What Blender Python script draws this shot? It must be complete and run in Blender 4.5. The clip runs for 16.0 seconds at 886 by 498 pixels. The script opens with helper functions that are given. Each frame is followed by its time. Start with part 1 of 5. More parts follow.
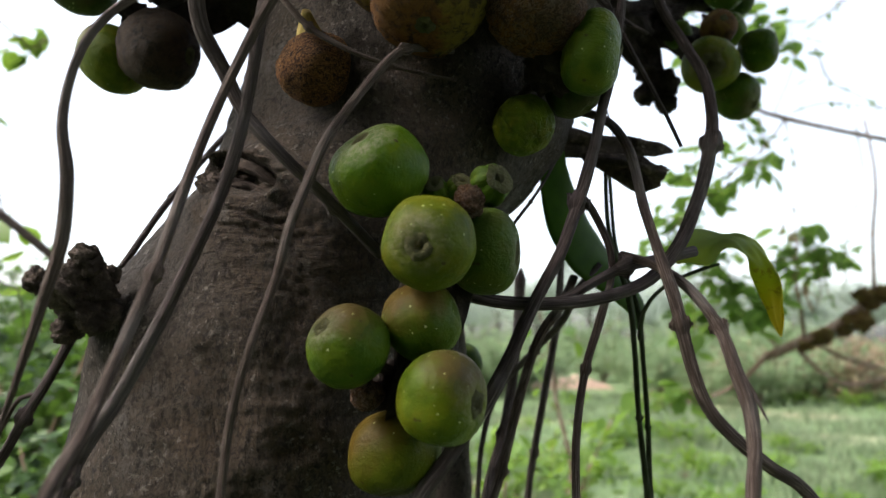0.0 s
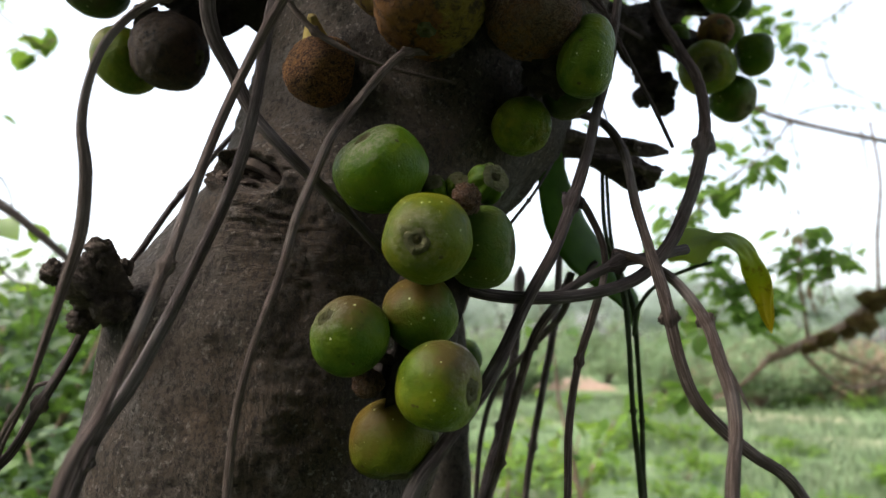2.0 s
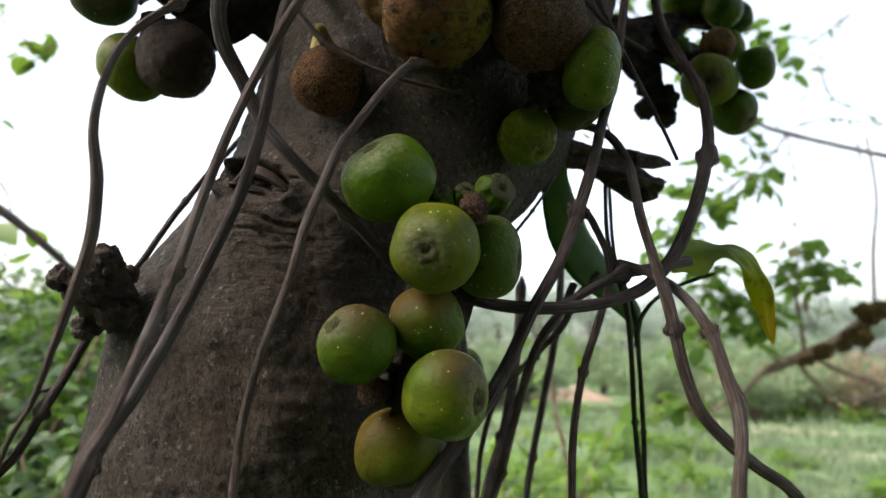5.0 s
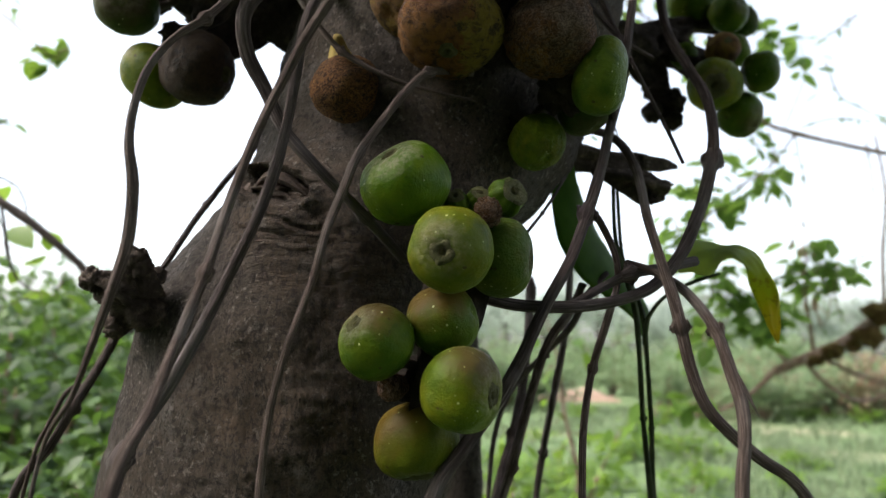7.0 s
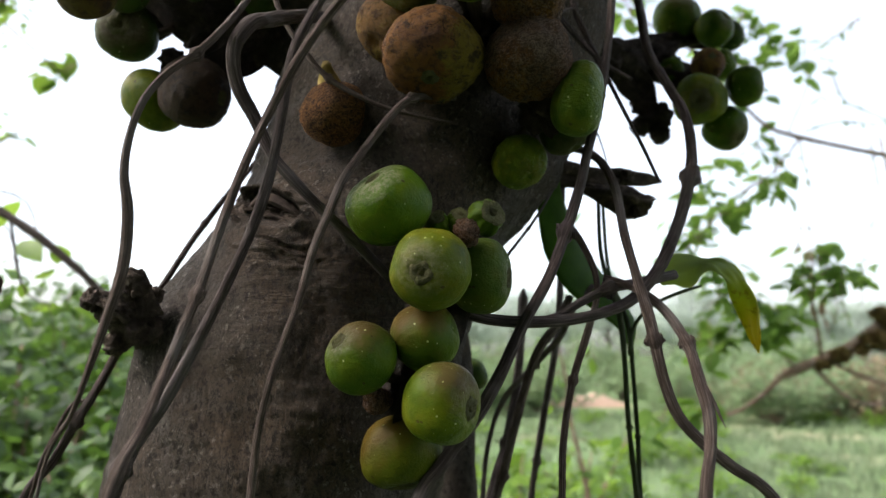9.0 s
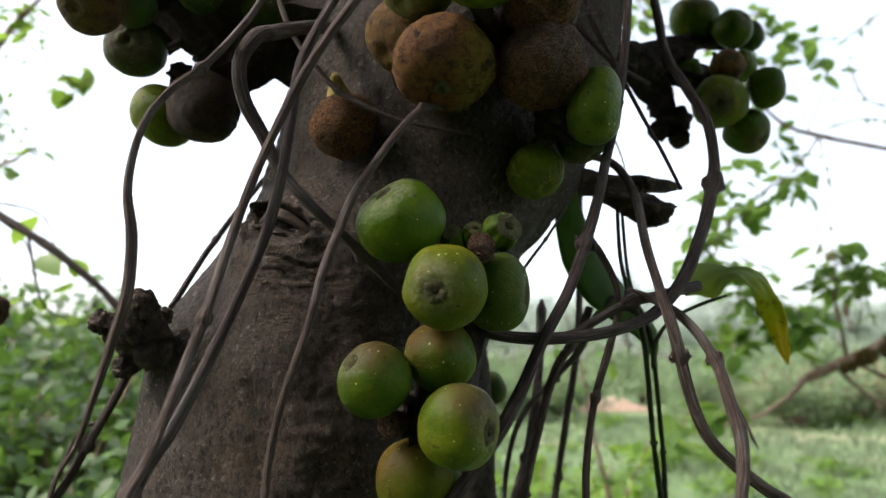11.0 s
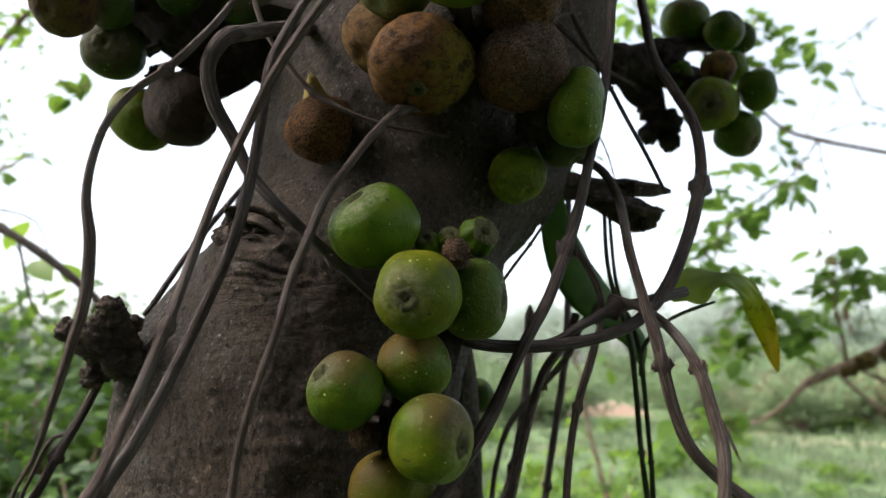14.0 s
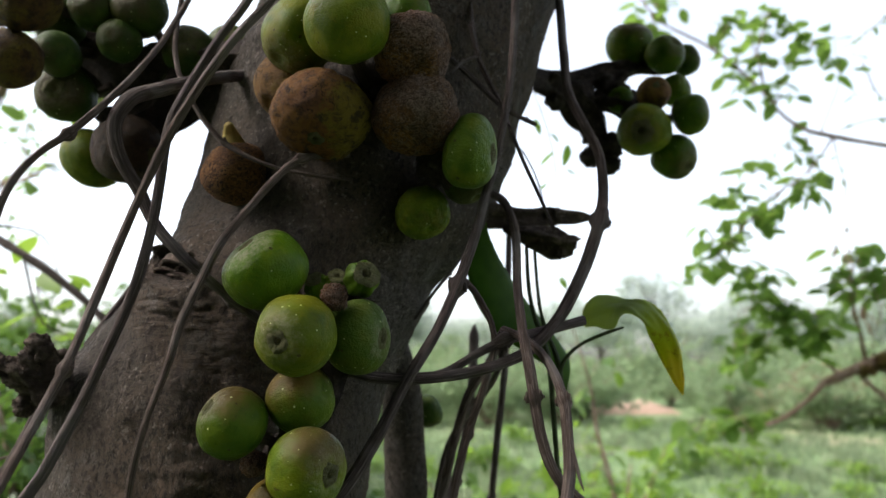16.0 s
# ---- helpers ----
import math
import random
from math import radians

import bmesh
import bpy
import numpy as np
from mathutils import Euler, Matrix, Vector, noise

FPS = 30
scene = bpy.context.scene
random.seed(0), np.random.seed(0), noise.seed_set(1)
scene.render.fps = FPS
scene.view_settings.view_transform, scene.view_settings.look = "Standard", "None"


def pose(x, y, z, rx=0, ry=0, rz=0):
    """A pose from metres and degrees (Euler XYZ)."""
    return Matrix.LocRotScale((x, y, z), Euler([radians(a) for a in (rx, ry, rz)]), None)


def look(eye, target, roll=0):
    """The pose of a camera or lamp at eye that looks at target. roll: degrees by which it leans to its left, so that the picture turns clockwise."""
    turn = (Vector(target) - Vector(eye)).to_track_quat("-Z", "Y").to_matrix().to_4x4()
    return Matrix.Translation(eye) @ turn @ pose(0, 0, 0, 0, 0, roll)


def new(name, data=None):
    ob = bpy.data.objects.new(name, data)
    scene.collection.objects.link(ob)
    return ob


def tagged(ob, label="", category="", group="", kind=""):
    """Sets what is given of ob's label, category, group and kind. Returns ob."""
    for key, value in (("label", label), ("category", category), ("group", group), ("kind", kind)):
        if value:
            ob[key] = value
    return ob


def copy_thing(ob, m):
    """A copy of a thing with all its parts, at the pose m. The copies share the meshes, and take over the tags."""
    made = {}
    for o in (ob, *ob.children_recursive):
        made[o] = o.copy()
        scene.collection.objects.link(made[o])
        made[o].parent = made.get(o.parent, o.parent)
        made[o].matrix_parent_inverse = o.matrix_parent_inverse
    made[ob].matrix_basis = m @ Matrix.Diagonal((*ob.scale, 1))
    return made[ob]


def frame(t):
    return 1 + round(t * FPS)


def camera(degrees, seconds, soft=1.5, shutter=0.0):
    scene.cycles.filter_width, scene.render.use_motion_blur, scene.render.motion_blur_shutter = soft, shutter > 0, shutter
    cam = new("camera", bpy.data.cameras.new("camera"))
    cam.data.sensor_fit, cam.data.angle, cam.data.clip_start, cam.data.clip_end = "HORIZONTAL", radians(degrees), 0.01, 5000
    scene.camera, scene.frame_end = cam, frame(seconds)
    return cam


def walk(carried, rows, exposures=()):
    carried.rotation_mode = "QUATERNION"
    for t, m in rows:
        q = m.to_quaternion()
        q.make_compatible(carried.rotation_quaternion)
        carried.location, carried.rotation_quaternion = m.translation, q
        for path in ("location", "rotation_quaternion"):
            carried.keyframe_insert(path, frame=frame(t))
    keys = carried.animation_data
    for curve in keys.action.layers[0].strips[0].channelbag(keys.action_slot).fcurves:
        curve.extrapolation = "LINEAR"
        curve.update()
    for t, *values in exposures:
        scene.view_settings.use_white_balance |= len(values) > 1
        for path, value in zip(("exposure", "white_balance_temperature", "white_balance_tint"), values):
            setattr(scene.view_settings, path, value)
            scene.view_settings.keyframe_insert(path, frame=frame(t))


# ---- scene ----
cam = camera(65.4, 16.0, soft=1.3)
# a small sensor close to its subject: the distance goes soft
cam.data.dof.use_dof = True
cam.data.dof.focus_distance = 0.335
cam.data.dof.aperture_fstop = 9.0
PATH = [
    (0, (0.001, 0.007, 1.399), (-0.008, 1.989, 1.669), 0.2),
    (0.5, (0.004, 0.006, 1.4), (-0.006, 1.988, 1.67), 0.1),
    (1, (0.01, -0.005, 1.403), (-0.007, 1.975, 1.684), -0.1),
    (1.5, (0.015, -0.007, 1.396), (0.015, 1.974, 1.669), -0.1),
    (2, (0.004, -0.006, 1.395), (-0.019, 1.975, 1.666), 0.6),
    (2.5, (0.001, -0.002, 1.395), (-0.011, 1.978, 1.678), 0.9),
    (3, (-0.003, 0.005, 1.395), (-0.005, 1.985, 1.679), 0.7),
    (3.5, (0.0, 0.002, 1.395), (-0.004, 1.981, 1.682), 0.6),
    (4, (-0.001, -0.002, 1.396), (-0.01, 1.977, 1.688), 1.0),
    (6.5, (0.0, -0.016, 1.393), (-0.024, 1.962, 1.692), 1.0),
    (7, (-0.004, -0.021, 1.393), (-0.039, 1.956, 1.693), 1.0),
    (7.5, (-0.003, -0.026, 1.395), (-0.034, 1.95, 1.699), 0.8),
    (8, (0.001, -0.032, 1.395), (-0.032, 1.943, 1.706), 0.5),
    (8.5, (0.009, -0.036, 1.396), (-0.03, 1.94, 1.705), 0.4),
    (9, (0.009, -0.037, 1.397), (-0.049, 1.937, 1.715), 0.5),
    (11.5, (0.01, -0.025, 1.405), (-0.101, 1.944, 1.742), -0.2),
    (12, (0.014, -0.03, 1.406), (-0.098, 1.937, 1.751), 0.0),
    (12.5, (0.016, -0.034, 1.408), (-0.104, 1.931, 1.761), -0.4),
    (13, (0.014, -0.029, 1.405), (-0.108, 1.938, 1.747), -0.1),
    (13.5, (0.016, -0.021, 1.407), (-0.095, 1.945, 1.756), -0.3),
    (14, (0.021, -0.016, 1.406), (-0.086, 1.951, 1.752), -0.3),
    (14.5, (0.029, -0.021, 1.407), (-0.082, 1.944, 1.759), -0.4),
    (15, (0.039, -0.029, 1.406), (-0.08, 1.937, 1.754), -0.6),
    (15.5, (0.062, -0.037, 1.412), (-0.084, 1.927, 1.756), -0.9),
    (16, (0.093, -0.04, 1.422), (-0.088, 1.922, 1.764), -0.6),
]
walk(cam, [(t, look(eye, target, roll)) for t, eye, target, roll in PATH])

# ---- light: a bright, thinly clouded sky ----
scene.view_settings.exposure = 2.08
world = bpy.data.worlds.new("sky")
scene.world = world
world.use_nodes = True
wn = world.node_tree
sky = wn.nodes.new("ShaderNodeTexSky")
sky.sky_type = "NISHITA"
sky.sun_disc = False
sky.sun_elevation, sky.sun_rotation = radians(49), radians(254)
sky.dust_density, sky.air_density = 4.0, 1.0
pale = wn.nodes.new("ShaderNodeHueSaturation")
pale.inputs["Saturation"].default_value = 0.48
wn.links.new(sky.outputs[0], pale.inputs["Color"])
wn.links.new(pale.outputs[0], wn.nodes["Background"].inputs["Color"])
wn.nodes["Background"].inputs["Strength"].default_value = 0.12
sun = new("sun", bpy.data.lights.new("sun", "SUN"))
sun.data.energy, sun.data.angle, sun.data.color = 0.70, radians(25), (1.0, 0.94, 0.84)
sun.matrix_basis = look((-5.4, -1.5, 6.4), (0, 0, 0))


# ---- materials ----
class Mat:
    """A node material with a few short ways to write it."""

    def __init__(self, name, rough=0.7, spec=0.35):
        self.m = bpy.data.materials.new(name)
        self.m.use_nodes = True
        self.nt = self.m.node_tree
        self.b = self.nt.nodes["Principled BSDF"]
        self.b.inputs["Roughness"].default_value = rough
        self.b.inputs["Specular IOR Level"].default_value = spec
        self.tc = self.nt.nodes.new("ShaderNodeTexCoord")

    def link(self, a, b):
        self.nt.links.new(a, b)

    def coords(self, scale=(1, 1, 1), kind="Object"):
        n = self.nt.nodes.new("ShaderNodeMapping")
        n.inputs["Scale"].default_value = scale
        self.link(self.tc.outputs[kind], n.inputs["Vector"])
        return n.outputs[0]

    def noise(self, vec, scale, detail=4, rough=0.55, distort=0.0):
        n = self.nt.nodes.new("ShaderNodeTexNoise")
        n.inputs["Scale"].default_value = scale
        n.inputs["Detail"].default_value = detail
        n.inputs["Roughness"].default_value = rough
        n.inputs["Distortion"].default_value = distort
        self.link(vec, n.inputs["Vector"])
        return n.outputs["Fac"]

    def cells(self, vec, scale, out="Distance", feature="F1"):
        n = self.nt.nodes.new("ShaderNodeTexVoronoi")
        n.feature = feature
        n.inputs["Scale"].default_value = scale
        self.link(vec, n.inputs["Vector"])
        return n.outputs[out]

    def ramp(self, fac, *stops):
        n = self.nt.nodes.new("ShaderNodeValToRGB")
        e = n.color_ramp.elements
        while len(e) < len(stops):
            e.new(0.5)
        for el, (p, c) in zip(e, stops):
            el.position = p
            el.color = (*c, 1) if isinstance(c, tuple) else (c, c, c, 1)
        self.link(fac, n.inputs["Fac"])
        return n.outputs["Color"]

    def mix(self, fac, a, b, how="MIX"):
        n = self.nt.nodes.new("ShaderNodeMix")
        n.data_type, n.blend_type = "RGBA", how
        ins = [s for s in n.inputs if s.enabled]
        for s, v in zip((ins[0], ins[1], ins[2]), (fac, a, b)):
            if isinstance(v, (int, float)):
                s.default_value = v
            elif isinstance(v, tuple):
                s.default_value = (*v, 1)
            else:
                self.link(v, s)
        return [s for s in n.outputs if s.enabled][0]

    def calc(self, how, a, b=0.0):
        n = self.nt.nodes.new("ShaderNodeMath")
        n.operation = how
        for s, v in zip(n.inputs, (a, b)):
            if isinstance(v, (int, float)):
                s.default_value = v
            else:
                self.link(v, s)
        return n.outputs[0]

    def thread(self, fac, width):
        """Thin winding lines where a noise crosses its middle."""
        return self.ramp(self.calc("ABSOLUTE", self.calc("SUBTRACT", fac, 0.5)), (0.0, 1.0), (width, 0.0))

    def toward(self, vec, way):
        n = self.nt.nodes.new("ShaderNodeVectorMath")
        n.operation = "DOT_PRODUCT"
        self.link(vec, n.inputs[0])
        n.inputs[1].default_value = way
        return n.outputs["Value"]

    def axis(self, vec, k):
        n = self.nt.nodes.new("ShaderNodeSeparateXYZ")
        self.link(vec, n.inputs[0])
        return n.outputs[k]

    def island(self):
        return self.nt.nodes.new("ShaderNodeNewGeometry").outputs["Random Per Island"]

    def each(self):
        return self.nt.nodes.new("ShaderNodeObjectInfo").outputs["Random"]

    def colour(self, c):
        if isinstance(c, tuple):
            self.b.inputs["Base Color"].default_value = (*c, 1)
        else:
            self.link(c, self.b.inputs["Base Color"])
        return self

    def bump(self, height, strength=0.5, distance=0.001):
        n = self.nt.nodes.new("ShaderNodeBump")
        n.inputs["Strength"].default_value = strength
        n.inputs["Distance"].default_value = distance
        self.link(height, n.inputs["Height"])
        self.link(n.outputs[0], self.b.inputs["Normal"])
        return self

    def rough(self, c):
        self.link(c, self.b.inputs["Roughness"])
        return self

    def leafy(self, share=0.35, tint=(0.16, 0.30, 0.03)):
        """Lets part of the light through, as a leaf does."""
        t = self.nt.nodes.new("ShaderNodeBsdfTranslucent")
        src = self.b.inputs["Base Color"]
        if src.is_linked:
            self.link(self.mix(0.6, src.links[0].from_socket, tint), t.inputs["Color"])
        else:
            t.inputs["Color"].default_value = (*tint, 1)
        s = self.nt.nodes.new("ShaderNodeMixShader")
        s.inputs[0].default_value = share
        out = self.nt.nodes["Material Output"]
        self.link(self.b.outputs[0], s.inputs[1])
        self.link(t.outputs[0], s.inputs[2])
        self.link(s.outputs[0], out.inputs["Surface"])
        return self


def bark_material():
    """Grey-brown bark: soft patches, gritty flakes, short upright cracks with pale lips, level wrinkles round the branch scar."""
    k = Mat("bark", 0.88, 0.2)
    o = k.coords()
    big, mid = k.noise(o, 11, 4, 0.55), k.noise(o, 60, 6, 0.7)
    z = k.axis(o, 2)
    band = k.calc("MULTIPLY", k.ramp(k.calc("MULTIPLY", z, 0.5), (0.690, 0.0), (0.708, 1.0)), k.ramp(k.calc("MULTIPLY", z, 0.5), (0.735, 1.0), (0.752, 0.25)))
    wrinkle = k.noise(k.coords((70, 70, 420)), 1.0, 5, 0.65, 1.2)
    fine = k.noise(o, 620, 5, 0.75)
    flake = k.noise(k.coords((300, 300, 210)), 1.0, 6, 0.75, 0.3)
    line = k.noise(k.coords((210, 210, 46)), 1.0, 5, 0.7, 0.7)
    crack, lip = k.thread(line, 0.020), k.thread(line, 0.065)
    some = k.ramp(k.noise(o, 26, 4, 0.6), (0.46, 0.0), (0.56, 1.0))
    c = k.ramp(big, (0.34, (0.060, 0.047, 0.038)), (0.50, (0.085, 0.069, 0.058)), (0.66, (0.116, 0.099, 0.087)))
    c = k.mix(k.ramp(k.noise(o, 8, 4, 0.6), (0.44, 0.0), (0.62, 0.65)), c, (0.110, 0.072, 0.046))
    c = k.mix(k.ramp(mid, (0.46, 0.0), (0.68, 0.42)), c, (0.044, 0.035, 0.030))
    c = k.mix(k.ramp(k.noise(o, 30, 6, 0.7), (0.54, 0.0), (0.66, 0.6)), c, (0.175, 0.160, 0.146))
    c = k.mix(k.calc("MULTIPLY", k.calc("MULTIPLY", lip, some), 0.55), c, (0.215, 0.175, 0.140))
    fleck = k.calc("MULTIPLY", k.ramp(k.noise(o, 280, 4, 0.65), (0.57, 0.0), (0.63, 0.85)), k.ramp(k.noise(o, 22, 3), (0.42, 0.15), (0.58, 1.0)))
    c = k.mix(fleck, c, (0.27, 0.235, 0.20))
    c = k.mix(k.ramp(flake, (0.39, 0.85), (0.49, 0.0)), c, (0.024, 0.018, 0.015))
    c = k.mix(k.calc("MULTIPLY", k.ramp(wrinkle, (0.38, 0.5), (0.47, 0.0)), band), c, (0.030, 0.023, 0.019))
    dark = k.calc("MULTIPLY", crack, some)
    c = k.mix(dark, c, (0.016, 0.012, 0.010))
    c = k.mix(k.ramp(fine, (0.38, 0.65), (0.52, 0.0)), c, (0.034, 0.027, 0.023))
    h = k.calc("ADD", k.calc("MULTIPLY", k.calc("MULTIPLY", wrinkle, band), 1.1), k.calc("ADD", k.calc("MULTIPLY", fine, 0.6), k.calc("MULTIPLY", flake, 1.1)))
    h = k.calc("ADD", h, k.calc("ADD", k.calc("MULTIPLY", fleck, 0.35), k.calc("MULTIPLY", k.calc("MULTIPLY", lip, some), 0.5)))
    k.colour(c).bump(k.calc("SUBTRACT", k.calc("ADD", h, k.calc("MULTIPLY", mid, 0.7)), k.calc("MULTIPLY", dark, 1.2)), 1.0, 0.0042)
    return k.m


def dead_wood_material(name="dead_wood", lift=1.0):
    k = Mat(name, 0.9, 0.2)
    o = k.coords()
    n = k.noise(o, 120, 6, 0.7)
    k.colour(k.ramp(n, *((p, tuple(lift * v for v in c)) for p, c in ((0.3, (0.022, 0.016, 0.013)), (0.52, (0.062, 0.046, 0.038)), (0.72, (0.17, 0.13, 0.105))))))
    k.bump(k.calc("ADD", n, k.noise(o, 600, 4, 0.7)), 0.9, 0.003)
    return k.m


def vine_material(name, dark, pale):
    """Fibrous bark that runs along the stem, with greyer weathered stretches."""
    k = Mat(name, 0.82, 0.22)
    fibre = k.noise(k.coords((46, 20, 1), "UV"), 1.0, 5, 0.7, 0.25)
    fine = k.noise(k.coords((110, 55, 1), "UV"), 1.0, 4, 0.7, 0.15)
    patch = k.noise(k.coords(), 45, 4, 0.6)
    c = k.ramp(fibre, (0.34, tuple(v * 0.50 for v in dark)), (0.49, dark), (0.66, pale))
    c = k.mix(k.ramp(fine, (0.40, 0.5), (0.52, 0.0)), c, tuple(v * 0.42 for v in dark))
    c = k.mix(k.ramp(patch, (0.42, 0.0), (0.62, 0.5)), c, tuple(v * 0.6 for v in dark))
    c = k.mix(k.ramp(k.noise(k.coords(), 23, 3, 0.6), (0.5, 0.0), (0.64, 0.4)), c, tuple(0.5 * v + 0.5 * sum(pale) / 3 for v in pale))
    k.colour(c).bump(k.calc("ADD", k.calc("ADD", fibre, k.calc("MULTIPLY", fine, 0.8)), k.calc("MULTIPLY", k.noise(k.coords(), 500, 4), 0.5)), 0.9, 0.0021)
    return k.m


def green_fig_material(name, deep, light, blush, reach=0.35, gloss=0.42, way=(0, 0, 1), scab=0.0, warts=0.0):
    """Skin of an unripe fig: mottled green, pale pin-point specks, a brown blush on the cheek that looks along way, grey scab round the eye."""
    k = Mat(name, gloss, 0.09)
    o = k.coords()
    shift = k.nt.nodes.new("ShaderNodeVectorMath")
    shift.operation = "ADD"
    k.link(o, shift.inputs[0])
    k.link(k.each(), shift.inputs[1])
    s = shift.outputs[0]
    big, fine = k.noise(s, 62, 4, 0.6), k.noise(s, 900, 3, 0.6)
    c = k.ramp(big, (0.34, deep), (0.64, light))
    c = k.mix(k.ramp(k.noise(s, 48, 3, 0.5), (0.50, 0.0), (0.66, 0.65)), c, (light[0] * 1.55, light[1] * 1.16, light[2]))
    c = k.mix(k.ramp(k.noise(s, 170, 5, 0.7), (0.54, 0.0), (0.70, 0.34)), c, tuple(0.5 * u + 0.5 * v for u, v in zip(deep, blush)))
    c = k.mix(k.ramp(k.noise(s, 95, 6, 0.75, 0.4), (0.52, 0.0), (0.66, 0.45)), c, (light[0] * 1.45, light[1] * 1.00, light[2] * 1.1))
    c = k.mix(k.ramp(k.noise(s, 420, 4, 0.7), (0.58, 0.0), (0.70, 0.45)), c, tuple(0.55 * v for v in deep))
    side = k.calc("ADD", k.calc("MULTIPLY", k.toward(o, way), 25.0), k.calc("MULTIPLY", k.noise(s, 95, 5, 0.65), 0.55))
    c = k.mix(k.ramp(k.calc("MULTIPLY", side, 0.5), (0.5 * reach + 0.02, 0.0), (0.5 * reach + 0.17, 0.85)), c, blush)
    near_eye = k.calc("ADD", k.calc("MULTIPLY", k.axis(o, 2), 50.0), k.calc("MULTIPLY", k.noise(s, 150, 5, 0.7), 0.5))
    crust = k.calc("MULTIPLY", k.ramp(k.noise(s, 360, 5, 0.75), (0.42, 0.15), (0.60, 0.9)), k.ramp(k.calc("MULTIPLY", near_eye, 0.6), (0.51 + 0.07 * (1 - scab), 0.0), (0.66 + 0.06 * (1 - scab), 0.30 + 0.60 * scab)))
    c = k.mix(crust, c, (0.235, 0.215, 0.155))
    cell = k.cells(s, 290, "Color")
    spots = k.calc("LESS_THAN", k.cells(s, 290), k.calc("ADD", k.calc("MULTIPLY", k.axis(cell, 2), 0.11), 0.05))
    some = k.calc("MULTIPLY", k.calc("GREATER_THAN", k.axis(cell, 0), 0.50), k.ramp(k.noise(s, 70, 2), (0.42, 0.0), (0.50, 1.0)))
    c = k.mix(k.calc("MULTIPLY", k.calc("MULTIPLY", spots, some), 0.85), c, (0.42, 0.45, 0.22))
    wide = k.coords((1, 1.4, 1))
    freckle = k.calc("MULTIPLY", k.calc("LESS_THAN", k.cells(wide, 120), 0.13), k.calc("GREATER_THAN", k.axis(k.cells(wide, 120, "Color"), 1), 0.74))
    c = k.mix(k.calc("MULTIPLY", freckle, 0.75), c, (0.040, 0.024, 0.012))
    k.colour(c)
    k.rough(k.ramp(k.noise(s, 260, 4), (0.3, gloss - 0.06), (0.7, gloss + 0.16)))
    h = k.calc("ADD", k.noise(s, 220, 4, 0.6), k.calc("ADD", k.calc("MULTIPLY", fine, 0.4), k.calc("MULTIPLY", crust, 0.8)))
    if warts:
        h = k.calc("ADD", h, k.calc("MULTIPLY", k.noise(k.coords((1, 1, 0.5)), 230, 4, 0.65, 0.6), 5.0 * warts))
    k.bump(h, 0.50, 0.0017)
    return k.m


def ripe_fig_material(name, skin, crust, dark, amount=0.45, rough=0.8, cheek=None, cracks=0.0, fuzz=0.0):
    """Overripe skin under a torn, corky crust; cheek: (way, colour) of a side that keeps its own colour."""
    k = Mat(name, rough, 0.25)
    o = k.coords()
    n, m, f = k.noise(o, 55, 4, 0.6, 0.4), k.noise(o, 210, 6, 0.7, 0.6), k.noise(o, 800, 4, 0.7)
    c = k.mix(k.ramp(n, (amount - 0.06, 1.0), (amount + 0.12, 0.0)), crust, skin)
    bare = 0.0
    if cheek:
        g = k.calc("ADD", k.calc("MULTIPLY", k.toward(o, cheek[0]), 30.0), k.calc("MULTIPLY", k.noise(o, 90, 5, 0.65), 0.9))
        bare = k.ramp(g, (0.80, 0.0), (0.92, 0.9))
        c = k.mix(bare, c, cheek[1])
    c = k.mix(k.ramp(m, (0.48, 0.0), (0.66, 0.7)), c, dark)
    h = k.calc("ADD", m, k.calc("MULTIPLY", f, 0.7))
    if cracks:
        tear = k.calc("MULTIPLY", k.thread(k.noise(o, 75, 5, 0.65, 0.3), 0.020), k.ramp(k.noise(o, 60, 3), (0.50, 0.0), (0.60, cracks)))
        c = k.mix(tear, c, tuple(v * 0.4 for v in dark))
        c = k.mix(k.ramp(k.noise(o, 95, 5, 0.7), (0.55, 0.0), (0.64, 0.8)), c, dark)
        h = k.calc("SUBTRACT", h, tear)
    if fuzz:
        hair = k.calc("MULTIPLY", k.thread(k.noise(k.coords((1, 1, 1.8)), 240, 4, 0.6, 1.4), 0.030), fuzz)
        mat = k.noise(k.coords((1, 1, 1.6)), 330, 5, 0.7, 1.8)
        c = k.mix(k.ramp(mat, (0.46, 0.95 * fuzz), (0.53, 0.0)), c, dark)
        c = k.mix(hair, c, tuple(min(1, v * 1.7) for v in crust))
        h = k.calc("ADD", h, k.calc("MULTIPLY", mat, 3.0 * fuzz))
        h = k.calc("ADD", h, k.calc("MULTIPLY", hair, 1.3))
    c = k.mix(k.ramp(f, (0.60, 0.0), (0.72, 0.45)), c, tuple(min(1, v * 1.4) for v in crust))
    k.colour(c).bump(h, 1.0, 0.0042)
    return k.m


def facing(axis, way):
    """A world direction as a fig sees it whose eye looks along axis."""
    return tuple(Vector(axis).normalized().to_track_quat("Z", "Y").inverted() @ Vector(way).normalized())


def leaf_material(name, a, b, c, share=0.35):
    k = Mat(name, 0.5, 0.4)
    col = k.ramp(k.island(), (0.0, a), (0.55, b), (1.0, c))
    col = k.mix(k.ramp(k.noise(k.coords(), 30, 3), (0.35, 0.0), (0.7, 0.4)), col, tuple(v * 0.6 for v in a))
    k.colour(col).leafy(share, tuple(min(1, v * 1.6) for v in c))
    return k.m


